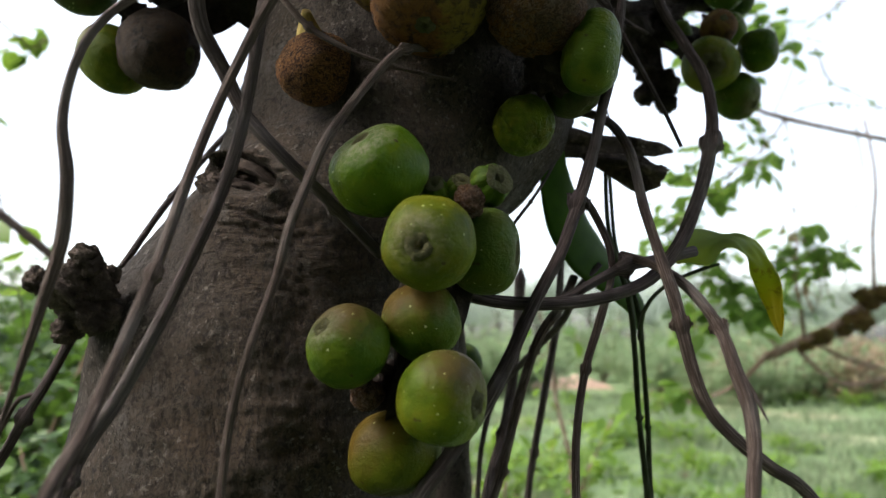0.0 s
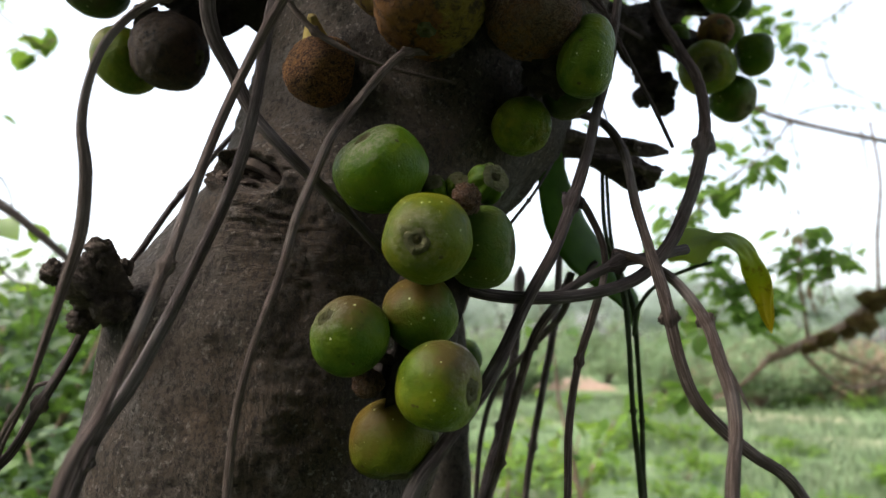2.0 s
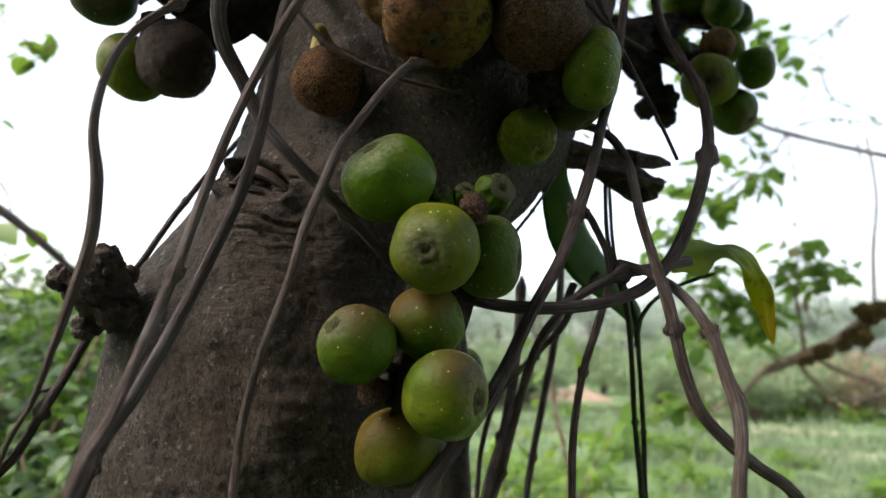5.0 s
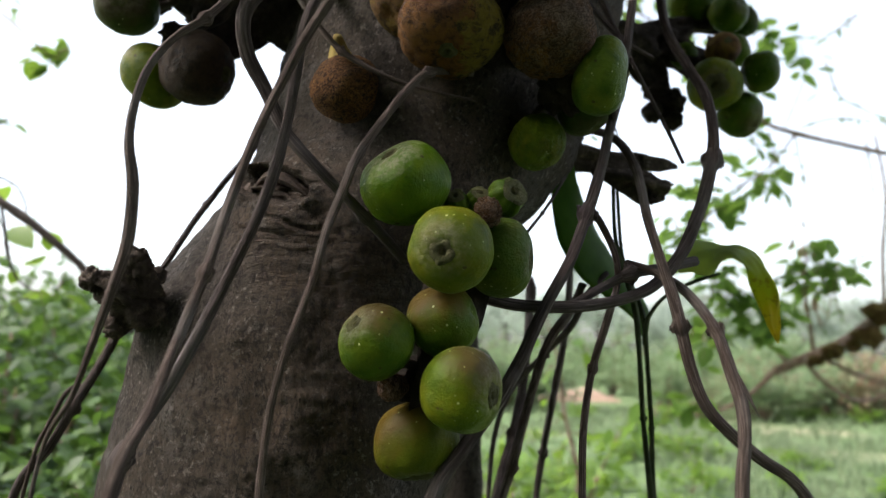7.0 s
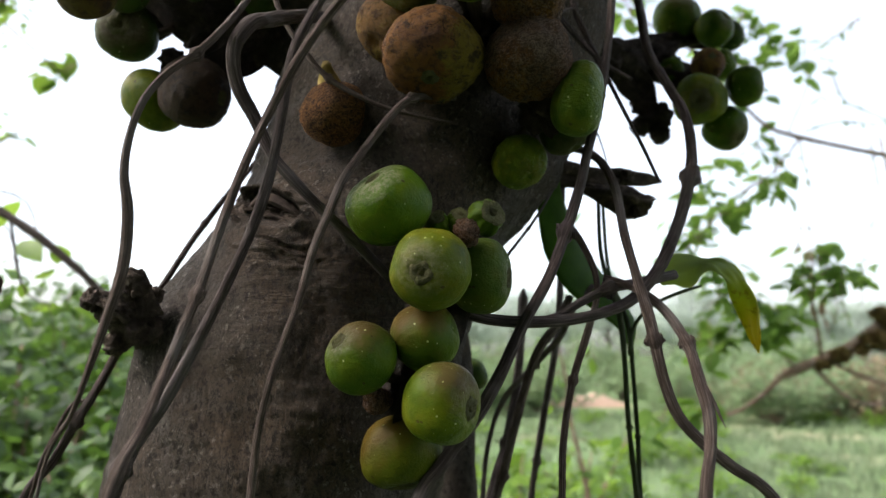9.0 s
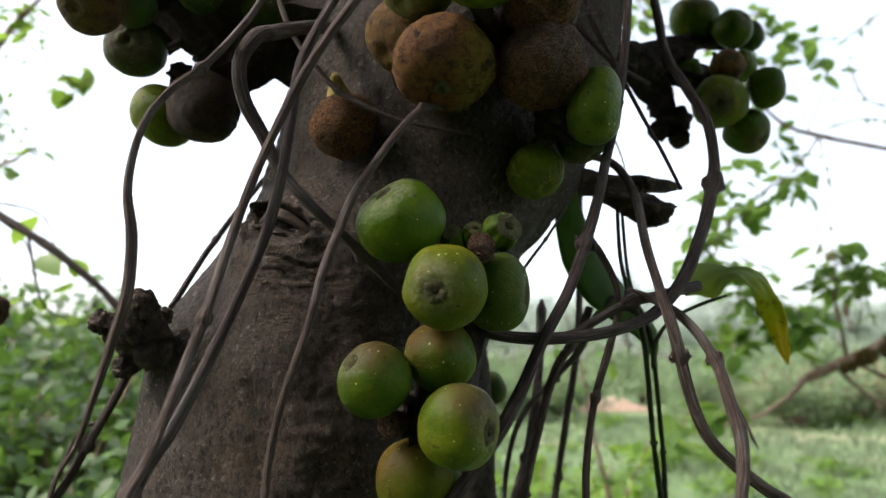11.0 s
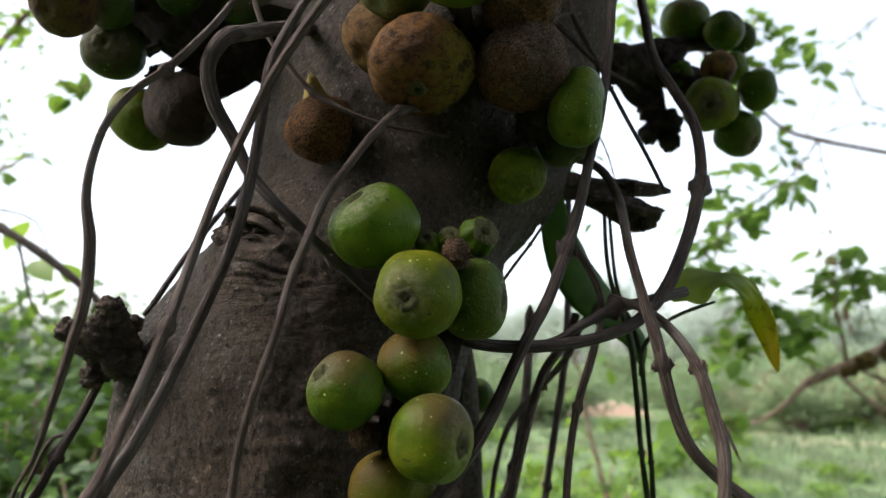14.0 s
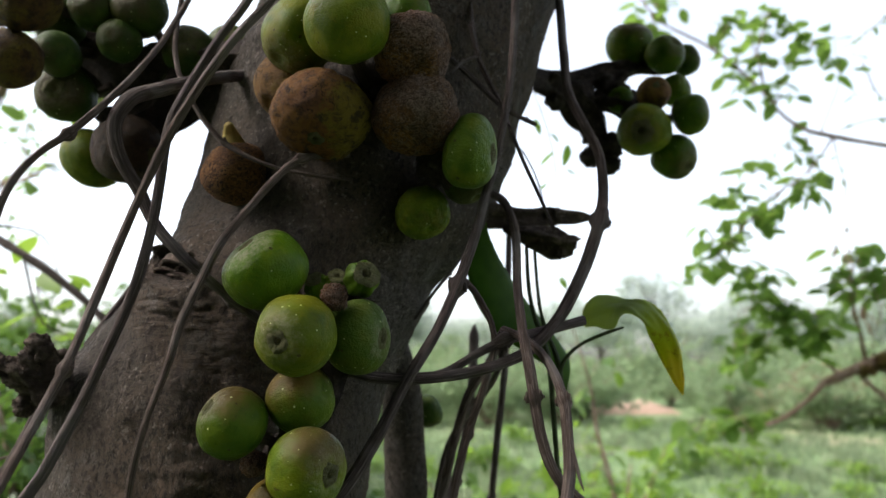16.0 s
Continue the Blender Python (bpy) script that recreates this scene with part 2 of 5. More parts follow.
def soil_grass_material():
    k = Mat("meadow", 0.95, 0.1)
    o = k.coords()
    big, mid, fine = k.noise(o, 0.22, 4, 0.6), k.noise(o, 1.6, 5, 0.65), k.noise(o, 26, 5, 0.7)
    c = k.ramp(mid, (0.3, (0.102, 0.160, 0.072)), (0.5, (0.158, 0.222, 0.112)), (0.72, (0.225, 0.282, 0.160)))
    c = k.mix(k.ramp(big, (0.54, 0.0), (0.66, 0.8)), c, (0.42, 0.35, 0.25))
    c = k.mix(k.ramp(fine, (0.4, 0.0), (0.65, 0.45)), c, (0.10, 0.16, 0.035))
    k.colour(c).bump(fine, 0.8, 0.05)
    return k.m


BARK = bark_material()
# spur wood at half tone: shade from the figs above is in the colour
DEAD_SHADED = dead_wood_material(lift=0.5)
VINE = vine_material("dry_vine", (0.106, 0.074, 0.062), (0.285, 0.226, 0.196))
VINE_DARK = vine_material("dark_vine", (0.082, 0.060, 0.056), (0.215, 0.172, 0.160))
TWIG = vine_material("twig", (0.19, 0.125, 0.088), (0.40, 0.29, 0.215))
STALK = vine_material("fig_stalk", (0.06, 0.04, 0.03), (0.14, 0.10, 0.07))
GREEN_STEM = vine_material("green_stem", (0.05, 0.07, 0.025), (0.12, 0.14, 0.06))
FIG = green_fig_material("fig_skin", (0.0265, 0.0607, 0.0032), (0.0577, 0.1030, 0.0064), (0.070, 0.048, 0.020), 0.46)
FIG_FLAT = green_fig_material("flat_fig_skin", (0.040, 0.080, 0.006), (0.084, 0.130, 0.012), (0.070, 0.056, 0.024), 0.60, 0.40, warts=0.25)
FIG_OLIVE = green_fig_material("olive_fig_skin", (0.0468, 0.0754, 0.0040), (0.0952, 0.1251, 0.0080), (0.110, 0.078, 0.026), 0.62)
# dull skin, its colour lowered further for shade on the spur
FIG_DULL_SHADED = green_fig_material("dull_shaded_fig_skin", (0.0172, 0.0386, 0.0056), (0.0390, 0.0681, 0.0104), (0.054, 0.038, 0.021), 0.40, 0.5)
FIG_WARTY = green_fig_material("warty_fig_skin", (0.0480, 0.0780, 0.0040), (0.1200, 0.1650, 0.0090), (0.090, 0.062, 0.018), 0.50, 0.5, warts=1.0)
PIT = ripe_fig_material("eye_pit", (0.100, 0.096, 0.022), (0.125, 0.105, 0.040), (0.060, 0.050, 0.018), 0.5)
PEG = dead_wood_material("weathered_peg", 1.05)
STUB = dead_wood_material("splintered_wood", 1.15)
SCAR = dead_wood_material("scar_wood", 1.35)
EYE = ripe_fig_material("fig_eye", (0.090, 0.092, 0.028), (0.150, 0.135, 0.072), (0.058, 0.052, 0.020), 0.5)
RIPE = ripe_fig_material("ripe_fig_skin", (0.200, 0.086, 0.016), (0.130, 0.052, 0.020), (0.020, 0.011, 0.008), 0.54,
                         cheek=(facing((-0.08, -0.42, -0.90), (0.90, -0.2, -0.4)), (0.190, 0.140, 0.014)), cracks=1.0)
BRUISED = ripe_fig_material("bruised_fig_skin", (0.135, 0.098, 0.014), (0.100, 0.054, 0.014), (0.034, 0.018, 0.010), 0.46, cracks=0.6)
YELLOW = ripe_fig_material("yellow_fig_skin", (0.25, 0.165, 0.020), (0.180, 0.092, 0.024), (0.060, 0.030, 0.012), 0.36, cracks=0.9)
ROTTEN = ripe_fig_material("rotten_fig_skin", (0.210, 0.088, 0.024), (0.30, 0.140, 0.045), (0.024, 0.012, 0.008), 0.6, 0.95, fuzz=0.9)
BLACKENED = ripe_fig_material("blackened_fig_skin", (0.050, 0.027, 0.014), (0.066, 0.036, 0.020), (0.014, 0.009, 0.007), 0.5, 0.7, cracks=0.5)
FUZZY = ripe_fig_material("mouldy_fig_skin", (0.200, 0.096, 0.040), (0.270, 0.185, 0.140), (0.044, 0.024, 0.015), 0.5, 0.95,
                          cheek=(facing((0.10, -0.55, -0.80), (-0.2, -0.2, -0.95)), (0.300, 0.140, 0.030)), fuzz=0.8)
NECK = vine_material("yellow_neck", (0.44, 0.29, 0.02), (0.58, 0.42, 0.05))
# darker than the shrub leaf: the hedge's shade is put into its colour
LEAF_HEDGE_SHADED = leaf_material("hedge_leaf_shaded", (0.015, 0.037, 0.008), (0.038, 0.086, 0.013), (0.108, 0.198, 0.028), 0.30)
LEAF_MID = leaf_material("shrub_leaf", (0.060, 0.125, 0.02), (0.12, 0.22, 0.03), (0.21, 0.32, 0.04), 0.45)
LEAF_OPEN = leaf_material("open_tree_leaf", (0.048, 0.101, 0.017), (0.090, 0.175, 0.030), (0.175, 0.281, 0.047), 0.50)
LEAF_OPEN_NEAR = leaf_material("small_leaf", (0.070, 0.150, 0.020), (0.110, 0.210, 0.028), (0.165, 0.265, 0.034), 0.5)
# distance haze is mixed into both leaf colours, palest along the skyline
LEAF_SKYLINE_HAZED = leaf_material("skyline_leaf_hazed", (0.231, 0.280, 0.224), (0.308, 0.364, 0.297), (0.392, 0.448, 0.371), 0.35)
LEAF_FAR_HAZED = leaf_material("far_leaf_hazed", (0.110, 0.164, 0.075), (0.167, 0.234, 0.108), (0.224, 0.301, 0.148), 0.38)
LEAF_CROWN = leaf_material("crown_leaf", (0.045, 0.075, 0.022), (0.07, 0.115, 0.032), (0.10, 0.155, 0.042), 0.12)
LEAF_DRY = leaf_material("dry_leaf", (0.16, 0.10, 0.06), (0.22, 0.15, 0.09), (0.30, 0.22, 0.13), 0.2)
GRASS = leaf_material("grass_blade", (0.083, 0.131, 0.058), (0.135, 0.191, 0.095), (0.221, 0.257, 0.149), 0.3)
GROUND = soil_grass_material()


def earth_material():
    k = Mat("red_earth", 0.95, 0.1)
    n = k.noise(k.coords(), 5, 6, 0.65)
    k.colour(k.ramp(n, (0.3, (0.28, 0.185, 0.135)), (0.7, (0.40, 0.29, 0.225)))).bump(n, 0.8, 0.05)
    return k.m


EARTH = earth_material()


def hanging_leaf_material():
    """Green at the base, paled there by a painted sky sheen; yellow with brown blotches toward the tip."""
    k = Mat("yellowing_leaf", 0.45, 0.4)
    u = k.axis(k.coords((1, 1, 1), "UV"), 0)
    n = k.noise(k.coords(), 110, 4, 0.6)
    f = k.calc("ADD", u, k.calc("MULTIPLY", k.calc("SUBTRACT", n, 0.5), 0.35))
    c = k.ramp(f, (0.30, (0.30, 0.37, 0.22)), (0.46, (0.30, 0.37, 0.07)), (0.62, (0.36, 0.42, 0.03)), (0.93, (0.62, 0.40, 0.03)))
    c = k.mix(k.calc("MULTIPLY", k.ramp(k.noise(k.coords(), 150, 4, 0.65), (0.56, 0.0), (0.64, 0.85)), k.ramp(u, (0.4, 0.0), (0.6, 1.0))), c, (0.16, 0.07, 0.02))
    k.colour(c).leafy(0.6, (0.50, 0.55, 0.03))
    return k.m


YELLOWING = hanging_leaf_material()


def dark_leaf_material():
    k = Mat("dark_leaf", 0.55, 0.2)
    n = k.noise(k.coords(), 70, 4)
    k.colour(k.ramp(n, (0.3, (0.035, 0.085, 0.008)), (0.7, (0.065, 0.14, 0.012)))).leafy(0.45, (0.10, 0.24, 0.012))
    return k.m


DARK_LEAF = dark_leaf_material()


def moss_material():
    k = Mat("moss", 0.95, 0.1)
    n = k.noise(k.coords(), 40, 5, 0.7)
    k.colour(k.ramp(n, (0.34, (0.075, 0.045, 0.022)), (0.52, (0.15, 0.10, 0.035)), (0.68, (0.15, 0.16, 0.035)))).bump(k.noise(k.coords(), 150, 5, 0.7), 1.0, 0.02)
    return k.m


MOSS = moss_material()


# ---- shapes ----
def mesh_from(name, verts, faces, uvs=None, smooth=True):
    me = bpy.data.meshes.new(name)
    me.from_pydata([tuple(v) for v in verts], [], [tuple(f) for f in faces])
    if smooth:
        me.polygons.foreach_set("use_smooth", [True] * len(me.polygons))
    if uvs is not None:
        layer = me.uv_layers.new(name="UVMap")
        loops = np.empty(len(me.loops), dtype=np.int32)
        me.loops.foreach_get("vertex_index", loops)
        layer.data.foreach_set("uv", np.asarray(uvs, dtype=np.float32)[loops].ravel())
    me.update()
    return me


def part(name, me, material, parent=None, label=""):
    ob = new(name, me)
    me.materials.clear()
    me.materials.append(material)
    if parent is not None:
        ob.parent = parent
    if label:
        ob["label"] = label
    return ob


def base(name, at=(0, 0, 0), m=None):
    ob = new(name)
    ob.empty_display_size = 0.02
    ob.matrix_basis = m if m is not None else Matrix.Translation(at)
    return ob


def spline(points, values, step):
    """Points and radii along a smooth curve through the points, about step apart."""
    p = np.array(points, float)
    v = np.array(values, float)
    q = np.vstack([2 * p[0] - p[1], p, 2 * p[-1] - p[-2]])
    out, rad = [], []
    for i in range(len(p) - 1):
        a, b, c, d = q[i:i + 4]
        t1 = max(1e-6, np.linalg.norm(b - a)) ** 0.5
        t2 = t1 + max(1e-6, np.linalg.norm(c - b)) ** 0.5
        t3 = t2 + max(1e-6, np.linalg.norm(d - c)) ** 0.5
        n = max(2, int(np.linalg.norm(c - b) / step))
        for s in np.arange(n) / n:
            t = t1 + (t2 - t1) * s
            ab, bc, cd = a + (b - a) * t / t1, b + (c - b) * (t - t1) / (t2 - t1), c + (d - c) * (t - t2) / (t3 - t2)
            abc, bcd = ab + (bc - ab) * t / t2, bc + (cd - bc) * (t - t1) / (t3 - t1)
            out.append(abc + (bcd - abc) * s)
            rad.append(v[i] + (v[i + 1] - v[i]) * s)
    return np.array(out + [p[-1]]), np.array(rad + [v[-1]])


def tube(points, radii, sides=10, step=0.004, lump=0.08, seed=0, flat=1.0, jag=0.0):
    """A stem along points: verts, faces, uvs (length in metres, turn)."""
    if not hasattr(radii, "__len__"):
        radii = [radii] * len(points)
    path, rad = spline(points, radii, step)
    n = len(path)
    tan = np.gradient(path, axis=0)
    tan /= np.linalg.norm(tan, axis=1)[:, None]
    up = np.array((0.3, -0.9, 0.2)) if abs(tan[0] @ np.array((0.3, -0.9, 0.2))) < 0.9 else np.array((1.0, 0, 0))
    length = np.r_[0, np.cumsum(np.linalg.norm(np.diff(path, axis=0), axis=1))]
    verts, uvs = [], []
    for i in range(n):
        up = up - tan[i] * (up @ tan[i])
        up /= np.linalg.norm(up)
        side = np.cross(tan[i], up)
        for k in range(sides + 1):
            a = 2 * math.pi * k / sides
            ridge = noise.noise((math.cos(a) * 1.3 + seed * 7.1, math.sin(a) * 1.3, length[i] * 40 + seed))
            r = rad[i] * (1 + lump * 1.6 * ridge + lump * 0.8 * math.sin(3 * a + seed + length[i] * 12))
            at = path[i] + (up * math.cos(a) * flat + side * math.sin(a)) * r
            if jag and i > n - 4:
                at = at + tan[i] * jag * noise.noise((math.cos(a) * 2.3 + seed, math.sin(a) * 2.3, 0))
            verts.append(at)
            uvs.append((length[i], k / sides))
    faces = []
    w = sides + 1
    for i in range(n - 1):
        for k in range(sides):
            faces.append((i * w + k, i * w + k + 1, (i + 1) * w + k + 1, (i + 1) * w + k))
    for i, flip in ((0, True), (n - 1, False)):
        c = len(verts)
        verts.append(path[i])
        uvs.append((length[i], 0.5))
        for k in range(sides):
            f = (i * w + k, i * w + k + 1, c)
            faces.append(f[::-1] if flip else f)
    return verts, faces, uvs


def stem(name, points, radii, material, parent=None, label="", **how):
    return part(name, mesh_from(name, *tube(points, radii, **how)), material, parent, label)


def lathe(profile, around=40, lump=0.0, scale=60.0, seed=0.0, fine=0.0, mid=0.0):
    """Turns (radius, z) rows about z; lump and fine push the skin in and out."""
    verts, faces = [], []
    for r, z in profile:
        for k in range(around):
            a = 2 * math.pi * k / around
            v = Vector((r * math.cos(a), r * math.sin(a), z - mid))
            p = v * scale + Vector((seed * 3.7, seed * 1.3, seed))
            grow = 1 + lump * noise.noise(p) + fine * noise.noise(p * 6)
            verts.append(v * grow + Vector((0, 0, mid)))
    n = len(profile)
    for i in range(n - 1):
        for k in range(around):
            q = (k + 1) % around
            faces.append((i * around + k, i * around + q, (i + 1) * around + q, (i + 1) * around + k))
    faces.append(tuple(range(around))[::-1])
    faces.append(tuple((n - 1) * around + k for k in range(around)))
    return verts, faces


def lumps(centre, radius, seed, rough=0.35, stretch=(1, 1, 1), scale=2.2, n=24):
    """An irregular knob: verts and faces."""
    verts, faces = [], []
    for i in range(n + 1):
        th = math.pi * i / n
        for k in range(n):
            a = 2 * math.pi * k / n
            d = Vector((math.sin(th) * math.cos(a), math.sin(th) * math.sin(a), math.cos(th)))
            g = 1 + rough * noise.noise(d * scale + Vector((seed, seed * 2.3, 0))) + 0.45 * rough * noise.noise(d * scale * 4 + Vector((0, seed, seed)))
            verts.append((centre[0] + d.x * g * radius * stretch[0], centre[1] + d.y * g * radius * stretch[1], centre[2] + d.z * g * radius * stretch[2]))
    for i in range(n):
        for k in range(n):
            q = (k + 1) % n
            faces.append((i * n + k, (i + 1) * n + k, (i + 1) * n + q, i * n + q))
    return verts, faces


def joined(*pieces):
    verts, faces, uvs = [], [], []
    for p in pieces:
        o = len(verts)
        verts += list(p[0])
        faces += [tuple(i + o for i in f) for f in p[1]]
        uvs += list(p[2]) if len(p) > 2 else [(v[2], v[0] * 40) for v in p[0]]
    return verts, faces, uvs


LEAF_SHAPE = [(0.0, 0.0), (0.20, 0.27), (0.45, 0.40), (0.70, 0.33), (0.88, 0.15), (1.0, 0.0)]


def leaf_cloud(spots, rng, size, wide=1.5, droop=0.35, fold=0.25, spread=0.5, simple=False):
    """Many bent leaves round the given places: verts, faces."""
    spots = np.asarray(spots, float)
    shape = [(0.0, 0.0), (0.42, 0.40), (1.0, 0.0)] if simple else LEAF_SHAPE
    verts, faces = [], []
    for at in spots:
        a = rng.uniform(0, 2 * math.pi)
        tilt = rng.uniform(-droop - spread, -droop + spread)
        ahead = np.array((math.cos(a) * math.cos(tilt), math.sin(a) * math.cos(tilt), math.sin(tilt)))
        side = np.cross(ahead, (0, 0, 1.0))
        side /= np.linalg.norm(side) + 1e-9
        roll = rng.uniform(-0.7, 0.7)
        top = np.cross(side, ahead)
        side, top = side * math.cos(roll) + top * math.sin(roll), top * math.cos(roll) - side * math.sin(roll)
        s = size * rng.uniform(0.55, 1.2)
        curl = rng.uniform(-0.1, 0.35)
        o = len(verts)
        rows = len(shape)
        for u, w in shape:
            mid = at + ahead * (u * s) - top * (curl * u * u * s)
            verts.append(mid - side * (w * s * wide * 0.5) + top * (fold * w * s * 0.5))
            verts.append(mid)
            verts.append(mid + side * (w * s * wide * 0.5) + top * (fold * w * s * 0.5))
        for i in range(rows - 1):
            for k in (0, 1):
                faces.append((o + 3 * i + k, o + 3 * i + k + 1, o + 3 * i + k + 4, o + 3 * i + k + 3))
    return verts, faces


# ---- the ground ----
def ground_sheet():
    rings = [0.0, 0.5, 1, 1.6, 2.4, 3.4, 4.6, 6, 8, 10, 12.5, 15, 18, 22, 27, 34, 45, 65, 100, 180, 400, 1200, 3000]
    around = 72
    verts, faces = [], []
    for r in rings:
        for k in range(around):
            a = 2 * math.pi * k / around
            x, y = r * math.cos(a), r * math.sin(a) + 0.4
            z = 0.06 * noise.noise((x * 0.25, y * 0.25, 0)) * min(1, r / 3) if r < 100 else 0.0
            verts.append((x, y, z))
    for i in range(len(rings) - 1):
        for k in range(around):
            q = (k + 1) % around
            faces.append((i * around + k, (i + 1) * around + k, (i + 1) * around + q, i * around + q))
    ob = part("ground", mesh_from("ground", verts, faces), GROUND)
    return tagged(ob, "open meadow of short grass with bare tan patches", "ground", kind="structure")


ground_sheet()


# ---- the fig tree ----
# height, middle x, middle y, radius
TRUNK = [(0.0, -0.150, 0.400, 0.190), (0.15, -0.140, 0.402, 0.150), (0.5, -0.142, 0.405, 0.114), (0.9, -0.132, 0.407, 0.099),
         (1.20, -0.120, 0.409, 0.091), (1.29, -0.1105, 0.4105, 0.0955), (1.345, -0.1025, 0.412, 0.1010), (1.40, -0.095, 0.421, 0.102), (1.43, -0.088, 0.430, 0.104),
         (1.46, -0.073, 0.440, 0.105), (1.49, -0.052, 0.450, 0.106), (1.52, -0.036, 0.460, 0.110), (1.58, -0.017, 0.468, 0.115),
         (1.64, 0.001, 0.474, 0.117), (1.72, 0.024, 0.480, 0.117), (1.95, 0.085, 0.490, 0.112), (2.30, 0.165, 0.49, 0.107), (2.70, 0.24, 0.48, 0.10)]
KNOT = Vector((-0.1003, 0.351, 1.4825))


def trunk_mesh():
    rows = np.array(TRUNK)
    heights = np.concatenate([np.linspace(0, 1.24, 60)[:-1], np.linspace(1.24, 1.32, 60)[:-1], np.linspace(1.32, 1.56, 230)[:-1], np.linspace(1.56, 1.74, 100), np.linspace(1.76, 2.70, 40)])
    around = 300
    verts, faces, uvs = [], [], []
    for z in heights:
        cx, cy, r = (np.interp(z, rows[:, 0], rows[:, k]) for k in (1, 2, 3))
        for k in range(around):
            u = 2 * k / around - 1
            a = -math.pi / 2 + math.pi * (0.55 * u + 0.45 * u ** 3)
            d = Vector((math.cos(a), math.sin(a), 0))
            p = Vector((cx, cy, z)) + d * r
            g = 0.006 * noise.noise(p * 14) + 0.0028 * noise.noise(p * 45) + 0.0006 * noise.noise(Vector((p.x * 60, p.y * 60, p.z * 190))) + 0.0007 * noise.noise(p * 260)
            # horizontal creases of the bark
            crease = noise.noise(Vector((p.x * 11, p.y * 11, p.z * 75)))
            g -= 0.0010 * max(0.0, crease - 0.28)
            # the old branch scar: a ragged sunken mouth with a curled lip, and sagging folds under it
            dx, dz = (p - KNOT).dot(Vector((0.92, -0.39, 0))), z - KNOT.z
            if d.y < 0.3 and abs(dx) < 0.09 and abs(dz) < 0.09:
                rag, tear = noise.noise(p * 70), noise.noise(p * 170)
                e = math.hypot(dx / 0.0215, (dz + 0.28 * dx) / 0.0105) * (1 + 0.13 * noise.noise(p * 48) + 0.10 * rag)
                g += 0.0085 * math.exp(-(math.hypot(dx / 0.034, (dz + 0.010) / 0.028) ** 2))
                g -= 0.0150 * math.exp(-(e ** 4)) * (1 + 0.45 * rag + 0.3 * tear)
                g += 0.0030 * math.exp(-e * e) * math.sin(e * 7 + 4 * noise.noise(p * 50))
                lip = 0.35 + 1.3 * rag + 0.8 * tear + 1.8 * math.exp(-((dx + 0.022) / 0.006) ** 2) + 0.5 * (dz > 0)
                g += 0.0042 * math.exp(-((e - 1.2) * 4.4) ** 2) * max(0.0, lip)
                if e > 1.3:
                    sag = math.exp(-((e - 2.3) / 1.2) ** 2) * min(1.0, (e - 1.3) * 2.5) * math.exp(-((dx - 0.006) / 0.030) ** 4) * (1 if dz < 0 else 0.5)
                    g += sag * (0.0009 * math.sin(e * 8.4 + 4.0 * noise.noise(p * 34)) + 0.0007 * math.sin(e * 17 + 6 * noise.noise(p * 52)))
            # the swelling that carries the broken stub
            s = Vector((p.x + 0.168, p.y - 0.352, (z - 1.415) * 0.9)).length
            g += 0.008 * math.exp(-(s / 0.026) ** 2)
            # a shallow hollow on the lee side
            if d.x > 0:
                g -= d.x ** 2 * (0.0024 * math.exp(-((z - 1.500) / 0.022) ** 2) + 0.0050 * math.exp(-((z - 1.479) / 0.0105) ** 2))
            # the cushion that bears the hanging figs
            c = Vector((p.x - 0.0, p.y - 0.33, (z - 1.42) * 0.5)).length
            g += 0.006 * math.exp(-(c / 0.035) ** 2)
            c = Vector((p.x - 0.02, p.y - 0.33, (z - 1.585))).length
            g += 0.006 * math.exp(-(c / 0.045) ** 2)
            verts.append(p + d * g)
    n = len(heights)
    for i in range(n - 1):
        for k in range(around):
            q = (k + 1) % around
            faces.append((i * around + k, i * around + q, (i + 1) * around + q, (i + 1) * around + k))
    faces.append(tuple((n - 1) * around + k for k in range(around)))
    return mesh_from("trunk", verts, faces)


tree = tagged(base("fig_tree", (-0.150, 0.400, 0)), "leaning grey-barked fig tree with fruit growing from its trunk", "tree")


def under(ob, thing):
    """Hangs a part built in world places under its thing."""
    ob.parent = thing
    ob.matrix_parent_inverse = thing.matrix_basis.inverted()
    return ob


under(part("trunk", trunk_mesh(), BARK, label="smooth grey-brown bark with an old branch scar"), tree)

# torn old wood inside the branch scar
under(part("scar_wood", mesh_from("scar_wood", *joined(
    lumps((-0.0985, 0.3585, 1.4815), 0.0105, 61, 0.55, (1.7, 0.75, 0.62), 3.4, 48),
    tube([(-0.1160, 0.3600, 1.4860), (-0.1080, 0.3535, 1.4885), (-0.0960, 0.3500, 1.4850), (-0.0860, 0.3500, 1.4780)], [0.0022, 0.0030, 0.0028, 0.0018], 14, 0.0015, 0.55, 63),
    tube([(-0.1130, 0.3590, 1.4800), (-0.1020, 0.3525, 1.4790), (-0.0900, 0.3490, 1.4740)], [0.0016, 0.0026, 0.0016], 12, 0.0015, 0.55, 64),
    tube([(-0.1210, 0.3590, 1.4850), (-0.1205, 0.3565, 1.4790), (-0.1175, 0.3550, 1.4735)], [0.0026, 0.0034, 0.0020], 14, 0.0015, 0.40, 65))), SCAR, label="torn dark wood in the branch scar"), tree)
